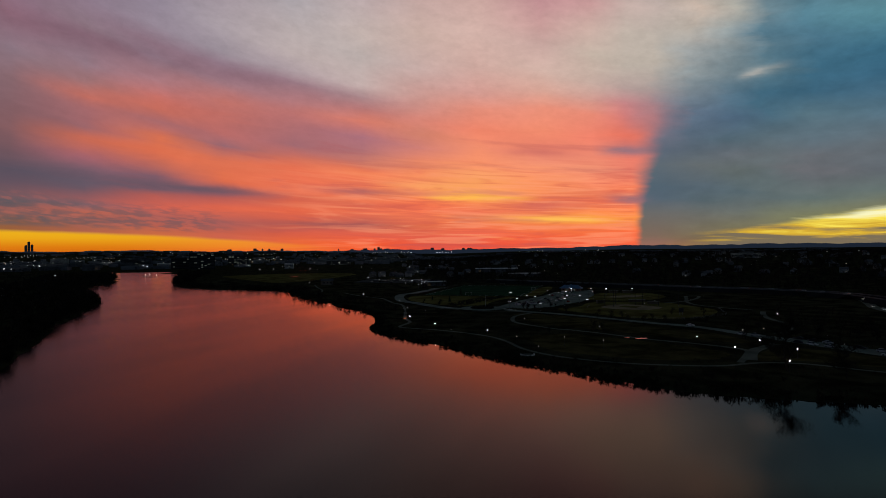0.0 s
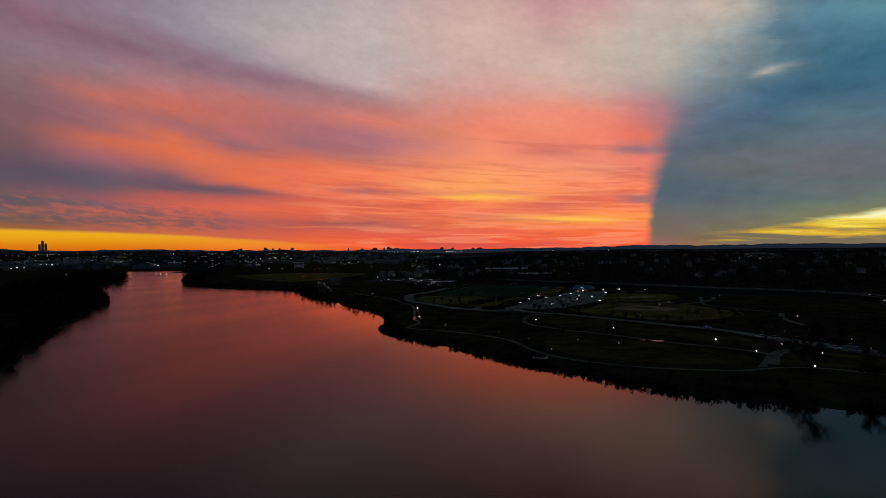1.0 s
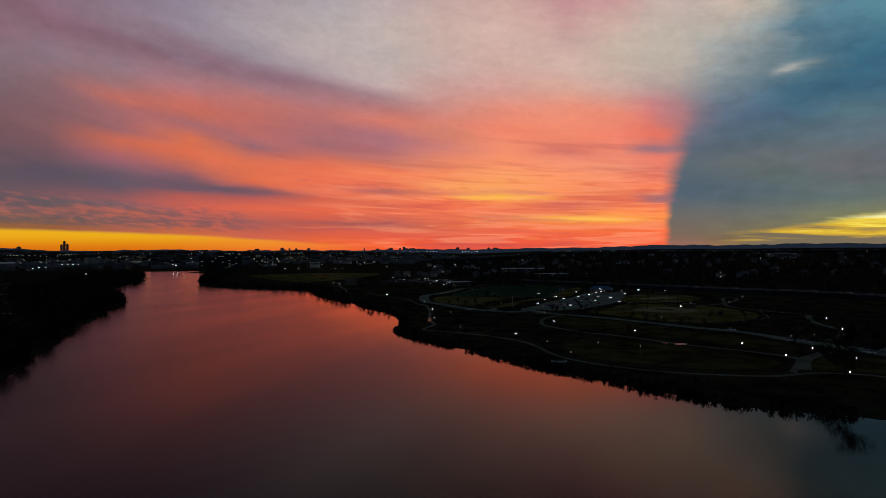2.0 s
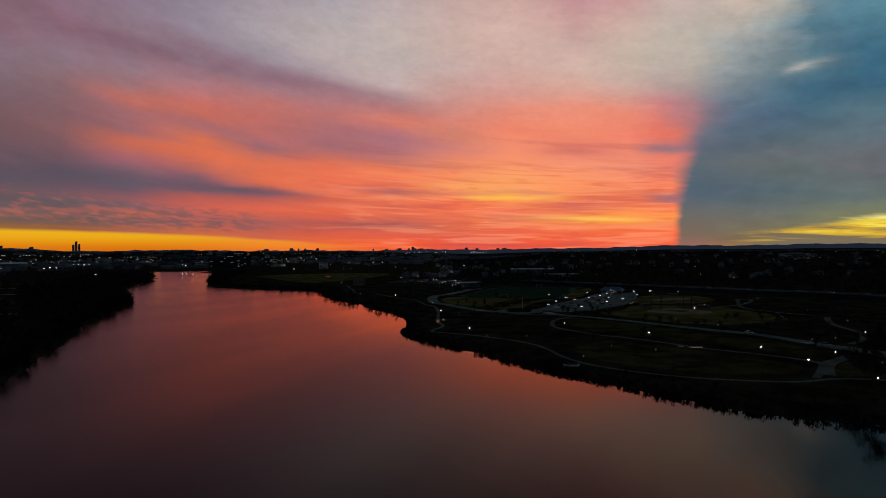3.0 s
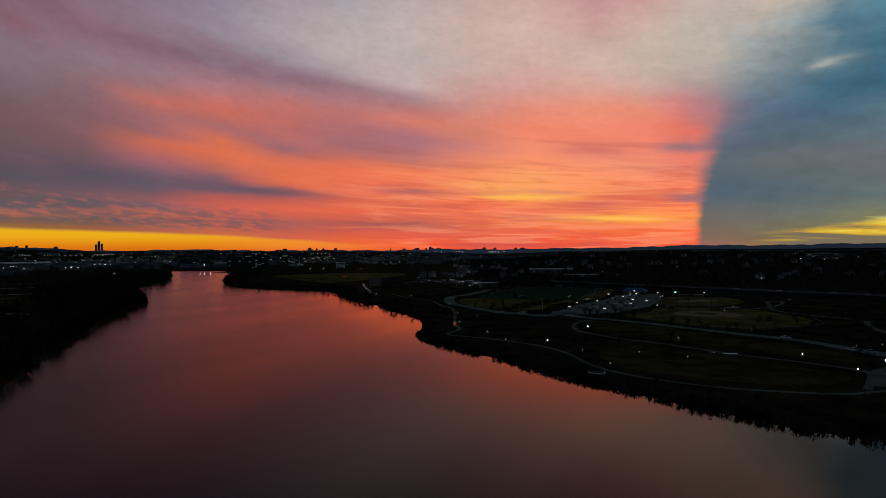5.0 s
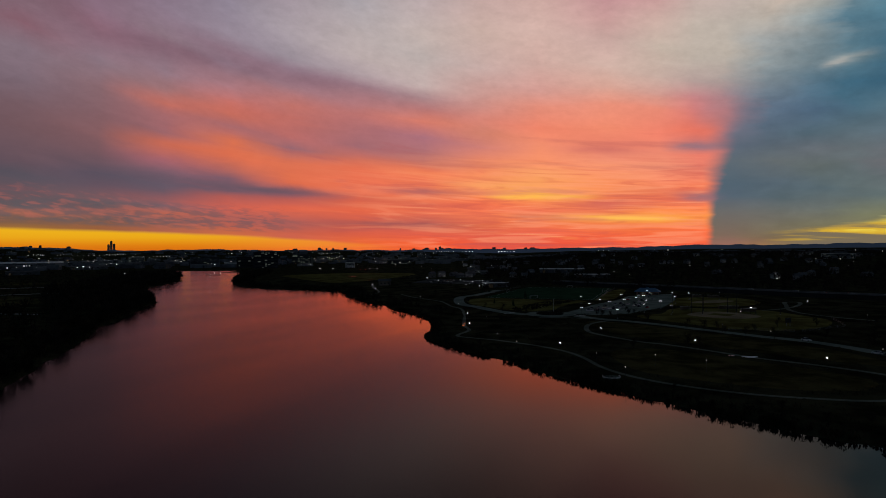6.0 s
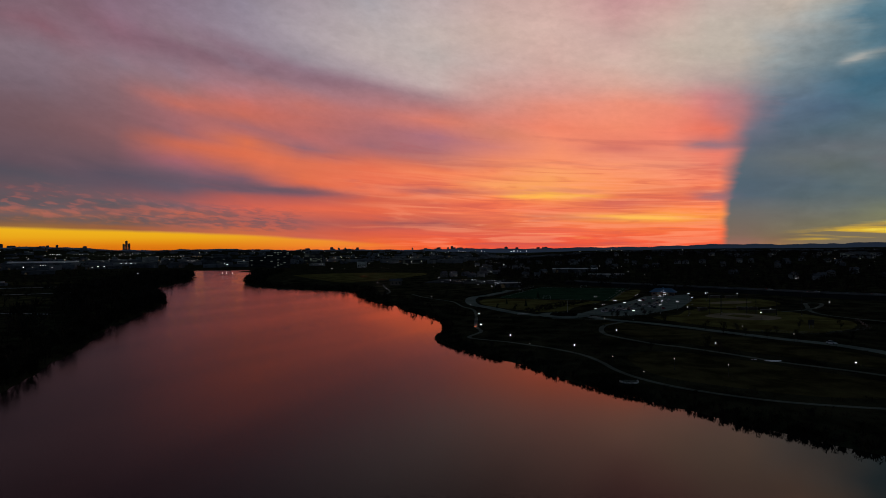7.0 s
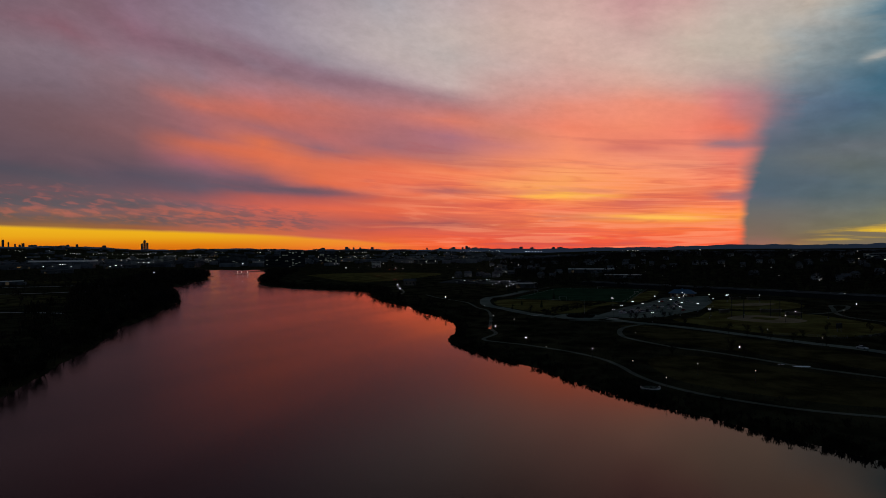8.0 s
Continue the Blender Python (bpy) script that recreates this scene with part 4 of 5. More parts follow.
woods("woodland", [p for p in wedge(380, 300, 640, 33, 50, 23) if clear(*p, 3) and not (290 < p[0] < 420 and 290 < p[1] < 470)], "dark bare woods between park and motorway", 3, 7)
brushy = scatter(5200, -620, -105, 120, 1250, lambda x, y, d: 2 < d < 60 + 0.05 * y and x < -100 - 0.2 * y, 31)
brushy = [p for p in brushy if clear(*p, 1)]
woods("bank_woodland", [p for p in brushy if p[1] < 440], "dense dark bare thicket on the wooded river bank", 4.0, 8.5, 30)
woods("bank_woodland", [p for p in brushy if p[1] >= 440], "tall dense dark bare woods on the wooded river bank", 7.0, 13.5, 34)
brushy = scatter(6000, -340, 20, 440, 1100, lambda x, y, d: 1.5 < d < 20, 32)
brushy = [p for p in brushy if not mown(*p) and clear(*p, 0.5)]
woods("bank_woodland", [p for p in brushy if p[1] < 850], "dense dark bare thicket along the meadow shore", 3.6, 7.0, 24)
woods("bank_woodland", [p for p in brushy if p[1] >= 850], "tall dense dark bare thicket on the far point of the meadow", 6.0, 11.5, 34)
brushy = scatter(15000, -20, 260, 130, 460, lambda x, y, d: 0.4 < d < 6.0, 33)
brushy = [p for p in brushy if not mown(*p) and clear(*p, -0.8) and math.hypot(p[0] - 62, p[1] - 243) > 7]
tall = [p for p in brushy if p[1] < 206 or 262 < p[1] < 345]
woods("bank_thicket", [p for p in brushy if p not in set(tall)], "low dense leafless thicket along the park bank", 1.3, 2.1, 26)
woods("bank_thicket", tall, "shoulder-high dense leafless thicket along the park bank", 1.6, 2.7, 26)
woods("woodland", wedge(1300, 500, 1700, -50, -24, 24, lambda x, y: x < -320 and (x + y * 0.5 < -60)), "dark bare scrub woods on the flat river plain", 4, 8)
woods("woodland", wedge(1800, 1500, 3600, -45, 3, 25), "dark distant street trees among low buildings", 6, 10, 14)
woods("woodland", [p for p in wedge(420, 600, 1300, -24, 6, 26, lambda x, y: x > -330) if clear(*p, 3) and (p[0] > -40 or p[1] > 1150)], "dark bare trees round the meadow", 3, 6)
woods("woodland", wedge(1600, 2700, 3650, 4, 50, 27) + wedge(1500, 2700, 4550, -46, 4, 28), "far dark woods rising to the ridge", 8, 13, 10)

# ---- lamps, vehicles and small park things ----
M_POLE = material("dark_painted_steel", (0.03, 0.03, 0.032), 0.5, 0.6, vary=0.2, gloss=0.4)
M_STEEL = material("galvanised_steel", (0.20, 0.20, 0.205), 0.6, 0.3, vary=0.15, gloss=0.4)
M_WHITE = material("weathered_white_paint", (0.65, 0.65, 0.62), 0.7, vary=0.15)
M_ROOF = material("grey_shingle_roof", (0.10, 0.10, 0.105), 0.9, vary=0.3)
M_BLUE = material("blue_metal_roof", (0.06, 0.14, 0.24), 0.6, vary=0.15, gloss=0.3)
M_BRICK = material("brown_brick", (0.20, 0.12, 0.085), 0.9, vary=0.25)
M_DARKGLASS = material("dark_window_glass", (0.02, 0.024, 0.03), 0.5, vary=0.1, gloss=0.04)
M_TYRE = material("black_rubber", (0.02, 0.02, 0.02), 0.9, vary=0.2)
M_WOOD = material("weathered_timber", (0.16, 0.13, 0.10), 0.9, vary=0.3)
L_LAMP = lamp_glow("white_lamp_light", (1.0, 0.86, 0.90), 15.0)
L_DIM = lamp_glow("dim_lamp_light", (1.0, 0.92, 0.80), 0.40)
L_LOT = lamp_glow("car_park_lamp_light", (0.95, 0.94, 1.0), 3.2)
L_WARM = lamp_glow("warm_window_light", (1.0, 0.84, 0.62), 0.40, False)
L_COOL = lamp_glow("cool_window_light", (0.80, 0.95, 0.82), 0.07, False)
L_HEAD = lamp_glow("headlight", (1.0, 0.95, 0.85), 2.6, False)
L_BUS = lamp_glow("bus_interior_light", (0.95, 1.0, 0.75), 0.16, False)
L_TAIL = lamp_glow("tail_light", (1.0, 0.08, 0.04), 2.0, False)


def park_lamp(lit=True, h=4.2):
    ob = base("park_lamp")
    part("base", Geo().lathe(0, 0, [(0.20, 0), (0.20, 0.25), (0.11, 0.45), (0.07, 0.6)], 8), M_POLE, ob)
    part("pole", Geo().tube((0, 0, 0.5), (0, 0, h - 0.35), 0.065, 0.05, 8), M_POLE, ob)
    head = part("lantern", Geo().lathe(0, 0, [(0.05, h - 0.42), (0.16, h - 0.36), (0.17, h - 0.33)], 8), M_POLE, ob)
    part("globe", Geo().lathe(0, 0, [(0.08, h - 0.33), (0.13, h - 0.22), (0.13, h - 0.02), (0.08, h + 0.10)], 10), L_LAMP if lit else L_DIM, head, "bright white glass globe" if lit else "dim glass globe")
    part("cap", Geo().lathe(0, 0, [(0.24, h + 0.10), (0.14, h + 0.20), (0.03, h + 0.28)], 8), M_POLE, head)
    return tagged(ob, "lit lantern on a slim dark post beside the path" if lit else "dim lantern on a slim dark post beside the path", "lamp post", "park lamps")


LIT = [(19, 417), (18, 363), (30, 323), (54, 293), (84, 339), (15, 479), (-17, 560), (114, 297), (143, 253), (143, 224), (163.5, 238.5), (164, 216), (144, 193.5), (215, 289), (278, 483), (210, 435), (238, 331), (192, 412)]
DIM = [(63, 267), (66, 240), (36, 298), (90, 387), (30, 395), (151, 350), (161, 322), (176, 270), (189, 273), (201, 246), (190, 223), (254, 387), (242, 439), (73, 454), (98, 250), (84, 262)]
WEST = [(-93, 775), (-82, 745), (-70, 671), (-52, 598)]
for lit, places in ((True, LIT + WEST), (False, DIM)):
    lamp = park_lamp(lit)
    for i, (x, y) in enumerate(places):
        m = Matrix.Translation((x, y, gz(x, y)))
        if i == 0:
            lamp.matrix_basis = m
        else:
            copy_thing(lamp, m)


def lot_lamp(h=6.0):
    ob = base("car_park_lamp")
    part("footing", Geo().lathe(0, 0, [(0.3, 0), (0.3, 0.6), (0.26, 0.65)], 8), M_CONCRETE, ob)
    part("pole", Geo().tube((0, 0, 0.6), (0, 0, h), 0.09, 0.06, 8), M_POLE, ob)
    for s in (-1, 1):
        arm = part("arm", Geo().tube((0, 0, h - 0.1), (s * 0.3, 0, h), 0.04, 0.04, 6), M_POLE, ob)
        part("lamp_head", Geo().box(s * 0.55, 0, h - 0.02, 0.6, 0.45, 0.14, 0, 0.8, 0.05), M_POLE, arm)
        part("lens", Geo().box(s * 0.55, 0, h - 0.25, 0.45, 0.38, 0.22, 0, 1.0, 0.04), L_LOT, arm, "bright white lens")
    return tagged(ob, "twin-headed car park lamp, lit, on a dark pole", "lamp post", "car park lamps")


TWIN = [(125, 470), (107, 457), (141, 486), (156, 505), (168, 523), (178, 539), (190, 579), (185, 560), (155, 479), (123, 488), (154, 537), (114, 412), (95, 429), (116, 520), (163, 471), (156, 433),
        (202, 551), (189, 510), (215, 546), (143, 448), (219, 555), (240, 544)]
lamp = lot_lamp()
for i, (x, y) in enumerate(TWIN):
    m = pose(x, y, gz(x, y) + 0.03, 0, 0, (i * 37) % 60 - 30)
    if i == 0:
        lamp.matrix_basis = m
    else:
        copy_thing(lamp, m)


M_TAIL = material("unlit_tail_lens", (0.10, 0.01, 0.01), 0.4, vary=0.1)


def car(paint, label, lights=False):
    ob = base("parked_car")
    g = Geo()
    stations = [(-2.25, 0.72, 0.42, 0.78), (-2.1, 0.84, 0.30, 0.98), (-1.2, 0.90, 0.26, 1.02), (0.2, 0.91, 0.26, 0.98), (1.1, 0.90, 0.26, 0.92), (2.0, 0.82, 0.30, 0.74), (2.25, 0.66, 0.40, 0.62)]
    for x, w, lo, hi in stations:
        g.v += [(x, -w, lo), (x, -w, (lo + hi) / 2), (x, -w * 0.9, hi), (x, w * 0.9, hi), (x, w, (lo + hi) / 2), (x, w, lo)]
    for i in range(len(stations) - 1):
        g.f += [(6 * i + j, 6 * i + (j + 1) % 6, 6 * i + 6 + (j + 1) % 6, 6 * i + 6 + j) for j in range(6)]
    g.f += [(0, 5, 4, 3, 2, 1), tuple(range(6 * len(stations) - 6, 6 * len(stations)))]
    body = part("body", g, paint, ob)
    cab = [(-1.9, -0.78, 0.98), (0.95, -0.78, 0.94), (0.95, 0.78, 0.94), (-1.9, 0.78, 0.98), (-1.35, -0.62, 1.42), (0.15, -0.62, 1.42), (0.15, 0.62, 1.42), (-1.35, 0.62, 1.42)]
    for name, face in (("side_window", (0, 1, 5, 4)), ("windscreen", (1, 2, 6, 5)), ("side_window", (2, 3, 7, 6)), ("rear_window", (3, 0, 4, 7))):
        part(name, Geo().add([cab[v] for v in face], [(0, 1, 2, 3)]), M_DARKGLASS, body)
    part("roof", Geo().box(-0.6, 0, 1.41, 1.56, 1.28, 0.06, 0, 0.92, 0.08), paint, body)
    for x in (-1.4, 1.4):
        for y in (-0.82, 0.82):
            wheel = part("wheel", Geo().tube((x, y - 0.11, 0.33), (x, y + 0.11, 0.33), 0.33, 0.33, 12), M_TYRE, ob)
            part("rim", Geo().tube((x, y - 0.125, 0.33), (x, y + 0.125, 0.33), 0.19, 0.19, 8), M_STEEL, wheel)
    for y in (-0.56, 0.56):
        part("headlight", Geo().box(2.16, y, 0.58, 0.16, 0.3, 0.14), L_HEAD if lights else M_WHITE, body)
        part("tail_light", Geo().box(-2.2, y, 0.72, 0.1, 0.28, 0.14), L_TAIL if lights else M_TAIL, body)
    return tagged(ob, label, "car", "cars on the road" if lights else "parked cars")


paints = [(material("white_car_paint", (0.6, 0.6, 0.6), 0.55, vary=0.05, gloss=0.03), "white parked saloon car on grey asphalt"),
          (material("silver_car_paint", (0.35, 0.36, 0.38), 0.55, 0.0, vary=0.05, gloss=0.03), "silver parked saloon car on grey asphalt"),
          (material("dark_car_paint", (0.03, 0.03, 0.035), 0.55, vary=0.05, gloss=0.03), "dark parked saloon car on grey asphalt"),
          (material("red_car_paint", (0.25, 0.02, 0.02), 0.55, vary=0.05, gloss=0.03), "dark red parked saloon car on grey asphalt")]
cars = [car(p, words) for p, words in paints]
spots = [(109, 467, 0), (118, 472, 1), (124, 471, 0), (131, 479, 2), (143, 495, 2), (135, 478, 1), (158, 517, 2), (166, 528, 1), (168, 560, 1), (156, 479, 3), (134, 454, 2), (185, 550, 1), (128, 493, 2),
         (121, 483, 1), (113, 474, 2), (150, 506, 0), (172, 540, 2), (178, 566, 0), (192, 584, 1), (146, 512, 2), (139, 503, 1), (163, 548, 3), (176, 548, 1), (199, 596, 2), (186, 590, 0), (152, 486, 2)]
spots += [(107 + 3.1 * i, 459 + 1.9 * i, (1, 0, 2, 1, 0)[i % 5]) for i in range(9)] + [(150 + 2.2 * i, 492 + 3.4 * i, (0, 2, 1)[i % 3]) for i in range(8)]
roadside = [(193, 245, 0), (196, 238, 1), (201, 255, 2), (203, 248, 1), (206, 233, 2), (182, 281, 0), (186, 275, 1), (175, 317, 0), (199, 262, 2), (208, 224, 1), (191, 251, 2), (203, 216, 0)]
far_lot = [(-14 + 4.6 * i, 848 + 9 * ((i * 5) % 6), (0, 1, 0, 2, 1)[i % 5]) for i in range(20)]
started = set()
for k, (x, y, c) in enumerate(spots + roadside + far_lot):
    head = (57 if (k % 2) else 237) if k < len(spots) else (-62 if k % 3 else 118)
    m = pose(x, y, gz(x, y) + (0.06 if k < len(spots + roadside) else 0.22), 0, 0, head + rng.uniform(-4, 4))
    if c not in started:
        started.add(c)
        cars[c].matrix_basis = m
    else:
        copy_thing(cars[c], m)
lit_car = car(paints[1][0], "car driving with its headlights on", True)
for i in range(13):
    p = hw[14 + 3 * i + (i % 3)]
    t2 = tang[14 + 3 * i + (i % 3)]
    side = -3 if i % 2 else 3
    m = pose(p[0] + t2[1] * side, p[1] - t2[0] * side, DECK, 0, 0, math.degrees(math.atan2(t2[1], t2[0])) + (0 if i % 2 else 180))
    if i == 0:
        lit_car.matrix_basis = m
    else:
        copy_thing(lit_car, m)

for x, y in ((355, 392), (347, 374)):
    copy_thing(lit_car, pose(x, y, gz(x, y) + 0.07, 0, 0, -120))

# bus coming out of the underpass
bus = base("bus", pose(387, 435, 2.0, 0, 0, -122))
shell = part("body", Geo().box(0, 0, 0.35, 11.5, 2.5, 2.75, 0, 0.97, 0.18), paints[0][0], bus)
for s_ in (-1, 1):
    for i in range(6):
        part("side_window", Geo().box(-4.6 + 1.75 * i, s_ * 1.23, 1.45, 1.5, 0.06, 0.95), L_BUS, shell, "lit side window")
    for x in (-3.4, 3.6):
        wheel = part("wheel", Geo().tube((x, s_ * 1.0, 0.48), (x, s_ * 1.27, 0.48), 0.48, 0.48, 12), M_TYRE, bus)
        part("rim", Geo().tube((x, s_ * 1.0, 0.48), (x, s_ * 1.29, 0.48), 0.26, 0.26, 8), M_STEEL, wheel)
    part("headlight", Geo().box(5.72, s_ * 0.85, 0.7, 0.12, 0.4, 0.24), L_HEAD, shell)
part("windscreen", Geo().box(5.66, 0, 1.35, 0.08, 2.1, 1.2), L_BUS, shell, "lit windscreen")
tagged(bus, "white bus with lit windows leaving the motorway underpass", "bus")

# tall net poles behind the ball field
pole = base("net_pole")
part("footing", Geo().lathe(0, 0, [(0.35, 0), (0.35, 0.3), (0.2, 0.4)], 8), M_CONCRETE, pole)
part("shaft", Geo().tube((0, 0, 0.3), (0, 0, 13), 0.22, 0.12, 8), M_POLE, pole)
part("top_cap", Geo().lathe(0, 0, [(0.14, 13), (0.14, 13.12), (0.03, 13.2)], 8), M_POLE, pole)
tagged(pole, "tall dark pole of the ball field netting", "pole", "net poles")
for i, (x, y) in enumerate([(171, 436), (176, 431), (197, 440), (203, 440), (211, 430), (226, 428), (162, 446), (186, 452)]):
    m = Matrix.Translation((x, y, 1.8))
    if i == 0:
        pole.matrix_basis = m
    else:
        copy_thing(pole, m)


def dugout(x, y, turn, w=9.0):
    ob = base("dugout", pose(x, y, 1.8, 0, 0, turn))
    part("back_wall", Geo().box(0, 1.2, 0, w, 0.2, 2.1), M_WOOD, ob)
    for s in (-1, 1):
        part("side_wall", Geo().box(s * (w / 2 - 0.1), 0, 0, 0.2, 2.2, 2.1), M_WOOD, ob)
    part("bench", Geo().box(0, 0.6, 0.4, w - 1, 0.4, 0.08), M_WOOD, ob)
    part("roof", Geo().add([(-w / 2 - .3, -1.6, 2.45), (w / 2 + .3, -1.6, 2.45), (w / 2 + .3, 1.5, 2.1), (-w / 2 - .3, 1.5, 2.1),
                            (-w / 2 - .3, -1.6, 2.57), (w / 2 + .3, -1.6, 2.57), (w / 2 + .3, 1.5, 2.22), (-w / 2 - .3, 1.5, 2.22)],
                           [(3, 2, 1, 0), (4, 5, 6, 7), (0, 1, 5, 4), (1, 2, 6, 5), (2, 3, 7, 6), (3, 0, 4, 7)]), M_WHITE, ob, "pale sheet metal roof")
    tagged(ob, "low players' shelter with a pale flat roof", "dugout", "dugouts")


dugout(179, 466, 20, 7)
dugout(210, 466, -8, 13)
dugout(215, 447, -20, 9)
dugout(232, 570, 10, 9)
dugout(245, 566, -10, 9)
board = base("scoreboard", pose(198, 371, 1.8, 0, 0, 20))
for s in (-1, 1):
    part("post", Geo().box(s * 1.3, 0, 0, 0.2, 0.2, 2.6), M_STEEL, board)
part("panel", Geo().box(0, 0, 1.9, 4.2, 0.3, 2.5, 0, 1.0, 0.06), M_POLE, board)
part("panel_frame", Geo().box(0, 0, 4.4, 4.4, 0.36, 0.16), M_POLE, board)
tagged(board, "dark scoreboard on two posts at the outfield edge", "scoreboard")
flag = base("flagpole", Matrix.Translation((80, 447, 1.88)))
part("base", Geo().lathe(0, 0, [(0.5, 0), (0.5, 0.4), (0.2, 0.5)], 10), M_CONCRETE, flag)
part("pole", Geo().tube((0, 0, 0.4), (0, 0, 10), 0.10, 0.05, 8), M_WHITE, flag)
part("finial", Geo().lathe(0, 0, [(0.04, 10), (0.1, 10.1), (0.02, 10.22)], 8), M_STEEL, flag)
tagged(flag, "bare white flagpole in the turning circle", "flagpole")


def goal(x, y, turn):
    ob = base("goal", pose(x, y, 1.86, 0, 0, turn))
    for s in (-1, 1):
        part("post", Geo().tube((s * 3.66, 0, 0), (s * 3.66, 0, 2.44), 0.06, 0.06, 6), M_WHITE, ob)
        part("stay", Geo().tube((s * 3.66, 0, 2.44), (s * 3.66, 1.8, 0), 0.03, 0.03, 5), M_WHITE, ob)
    part("crossbar", Geo().tube((-3.66, 0, 2.44), (3.66, 0, 2.44), 0.06, 0.06, 6), M_WHITE, ob)
    tagged(ob, "white goal frame on the turf field", "goal", "goals")


goal(86, 576, 20)
goal(150, 722, 198)
goal(168, 640, 110)
goal(72, 662, -70)


def fence(x0, y0, x1, y1, label, h=1.6, gap=6.0):
    n = max(2, int(math.hypot(x1 - x0, y1 - y0) / gap))
    ob = base("fence", Matrix.Translation((x0, y0, gz(x0, y0))))
    for i in range(n + 1):
        x, y = (x1 - x0) * i / n, (y1 - y0) * i / n
        part("post", Geo().tube((x, y, 0), (x, y, h), 0.05, 0.05, 6), M_STEEL, ob)
    for z in (0.15, h / 2, h - 0.05):
        part("rail", Geo().tube((0, 0, z), (x1 - x0, y1 - y0, z), 0.035, 0.035, 5), M_STEEL, ob)
    tagged(ob, label, "fence", "fences")


fence(137, 552, 197, 704, "steel rail fence along the turf field")
fence(158, 358, 188, 348, "low steel fence at the outfield edge", 1.2)
fence(192, 348, 226, 366, "low steel fence at the outfield edge", 1.2)
fence(228, 368, 244, 404, "low steel fence at the outfield edge", 1.2)
fence(34, 600, 96, 744, "steel rail fence along the turf field")

# pavilion in the car park
pav = base("pavilion", pose(200, 606, 1.85, 0, 0, -24))
part("wall", Geo().box(0, 0, 0, 20, 10, 3.2, 0, 1.0, 0.1), M_BRICK, pav)
part("roof", Geo().add([(-12, -7, 3.2), (12, -7, 3.2), (12, 7, 3.2), (-12, 7, 3.2), (-7, 0, 6.6), (7, 0, 6.6)],
                       [(0, 1, 5, 4), (1, 2, 5), (2, 3, 4, 5), (3, 0, 4), (3, 2, 1, 0)]), M_BLUE, pav, "hipped blue metal roof")
part("cupola", Geo().box(0, 0, 6.2, 2.2, 2.2, 1.2, 0, 0.8), M_BLUE, pav)
for i in range(5):
    part("window", Geo().box(-7.5 + 3.7 * i, -5.05, 1.0, 1.6, 0.12, 1.3), L_COOL if i % 2 else M_DARKGLASS, pav)
part("door", Geo().box(9, -5.05, 0, 1.2, 0.12, 2.1), M_DARKGLASS, pav)
tagged(pav, "low brick pavilion with a hipped blue roof by the car park", "pavilion")

# overlook at the water
over = base("overlook", Matrix.Translation((62, 243, 1.6)) @ Matrix.Scale(0.68, 4))
part("terrace", Geo().lathe(0, 0, [(4.6, -1.6), (4.6, 0.15), (4.5, 0.2)], 24), M_PATH, over)
wall = Geo()
for i in range(17):
    a = math.pi * (0.92 + 1.16 * i / 16)
    wall.v += [(4.55 * math.cos(a), 4.55 * math.sin(a), 0.1), (4.55 * math.cos(a), 4.55 * math.sin(a), 0.75), (4.15 * math.cos(a), 4.15 * math.sin(a), 0.75), (4.15 * math.cos(a), 4.15 * math.sin(a), 0.1)]
for i in range(16):
    wall.f += [(4 * i + j, 4 * i + 4 + j, 4 * i + 4 + (j + 1) % 4, 4 * i + (j + 1) % 4) for j in range(4)]
wall.f += [(0, 1, 2, 3), (67, 66, 65, 64)]
part("parapet", wall, M_WHITE, over, "curved pale stone parapet")
for i in range(9):
    a = math.pi * (0.94 + 1.12 * i / 8)
    part("rail_post", Geo().tube((4.35 * math.cos(a), 4.35 * math.sin(a), 0.7), (4.35 * math.cos(a), 4.35 * math.sin(a), 1.25), 0.03, 0.03, 6), M_STEEL, over)
for i in range(8):
    a, b = math.pi * (0.94 + 1.12 * i / 8), math.pi * (0.94 + 1.12 * (i + 1) / 8)
    part("rail", Geo().tube((4.35 * math.cos(a), 4.35 * math.sin(a), 1.25), (4.35 * math.cos(b), 4.35 * math.sin(b), 1.25), 0.03, 0.03, 6), M_STEEL, over)
tagged(over, "round stone viewing terrace with a curved parapet at the river", "terrace")

# boat dock
dock = base("dock", pose(-76, 621, 0, 0, 0, 28))
for i in range(10):
    part("plank", Geo().box(-9 + 2.0 * i, 0, 0.42, 1.9, 4, 0.12), M_WOOD, dock)
for i in range(4):
    for s in (-1, 1):
        part("pile", Geo().tube((-8.5 + 5.6 * i, s * 1.8, -2), (-8.5 + 5.6 * i, s * 1.8, 1.2), 0.14, 0.13, 8), M_WOOD, dock)
tagged(dock, "low weathered timber boat dock at the river bank", "dock")

# added jetty far up the river: glowing tubes stand in for mirrored building lights
jetty = base("jetty", pose(-465, 1236, 0, 0, 0, -8))
part("deck", Geo().box(0, 0, 1.0, 34, 4, 0.4), M_CONCRETE, jetty)
for i in range(6):
    part("pile", Geo().tube((-15 + 6 * i, 0, -2), (-15 + 6 * i, 0, 1.0), 0.3, 0.3, 8), M_CONCRETE, jetty)
for x in (-8, 1, 14):
    mast = part("tube_mast", Geo().tube((x, 0, 1.4), (x, 0, 4.5), 0.2, 0.16, 8), M_STEEL, jetty)
    part("reflection_tube", Geo().tube((x, -0.35, 2.0), (x, -0.35, 6.5), 0.16, 0.16, 8), lamp_glow("mirrored_light", (1.0, 0.9, 0.8), 1.6), mast, "tall lit tube in place of a water reflection")
tagged(jetty, "added concrete jetty whose lit tubes stand in for lights mirrored in the river", "jetty")

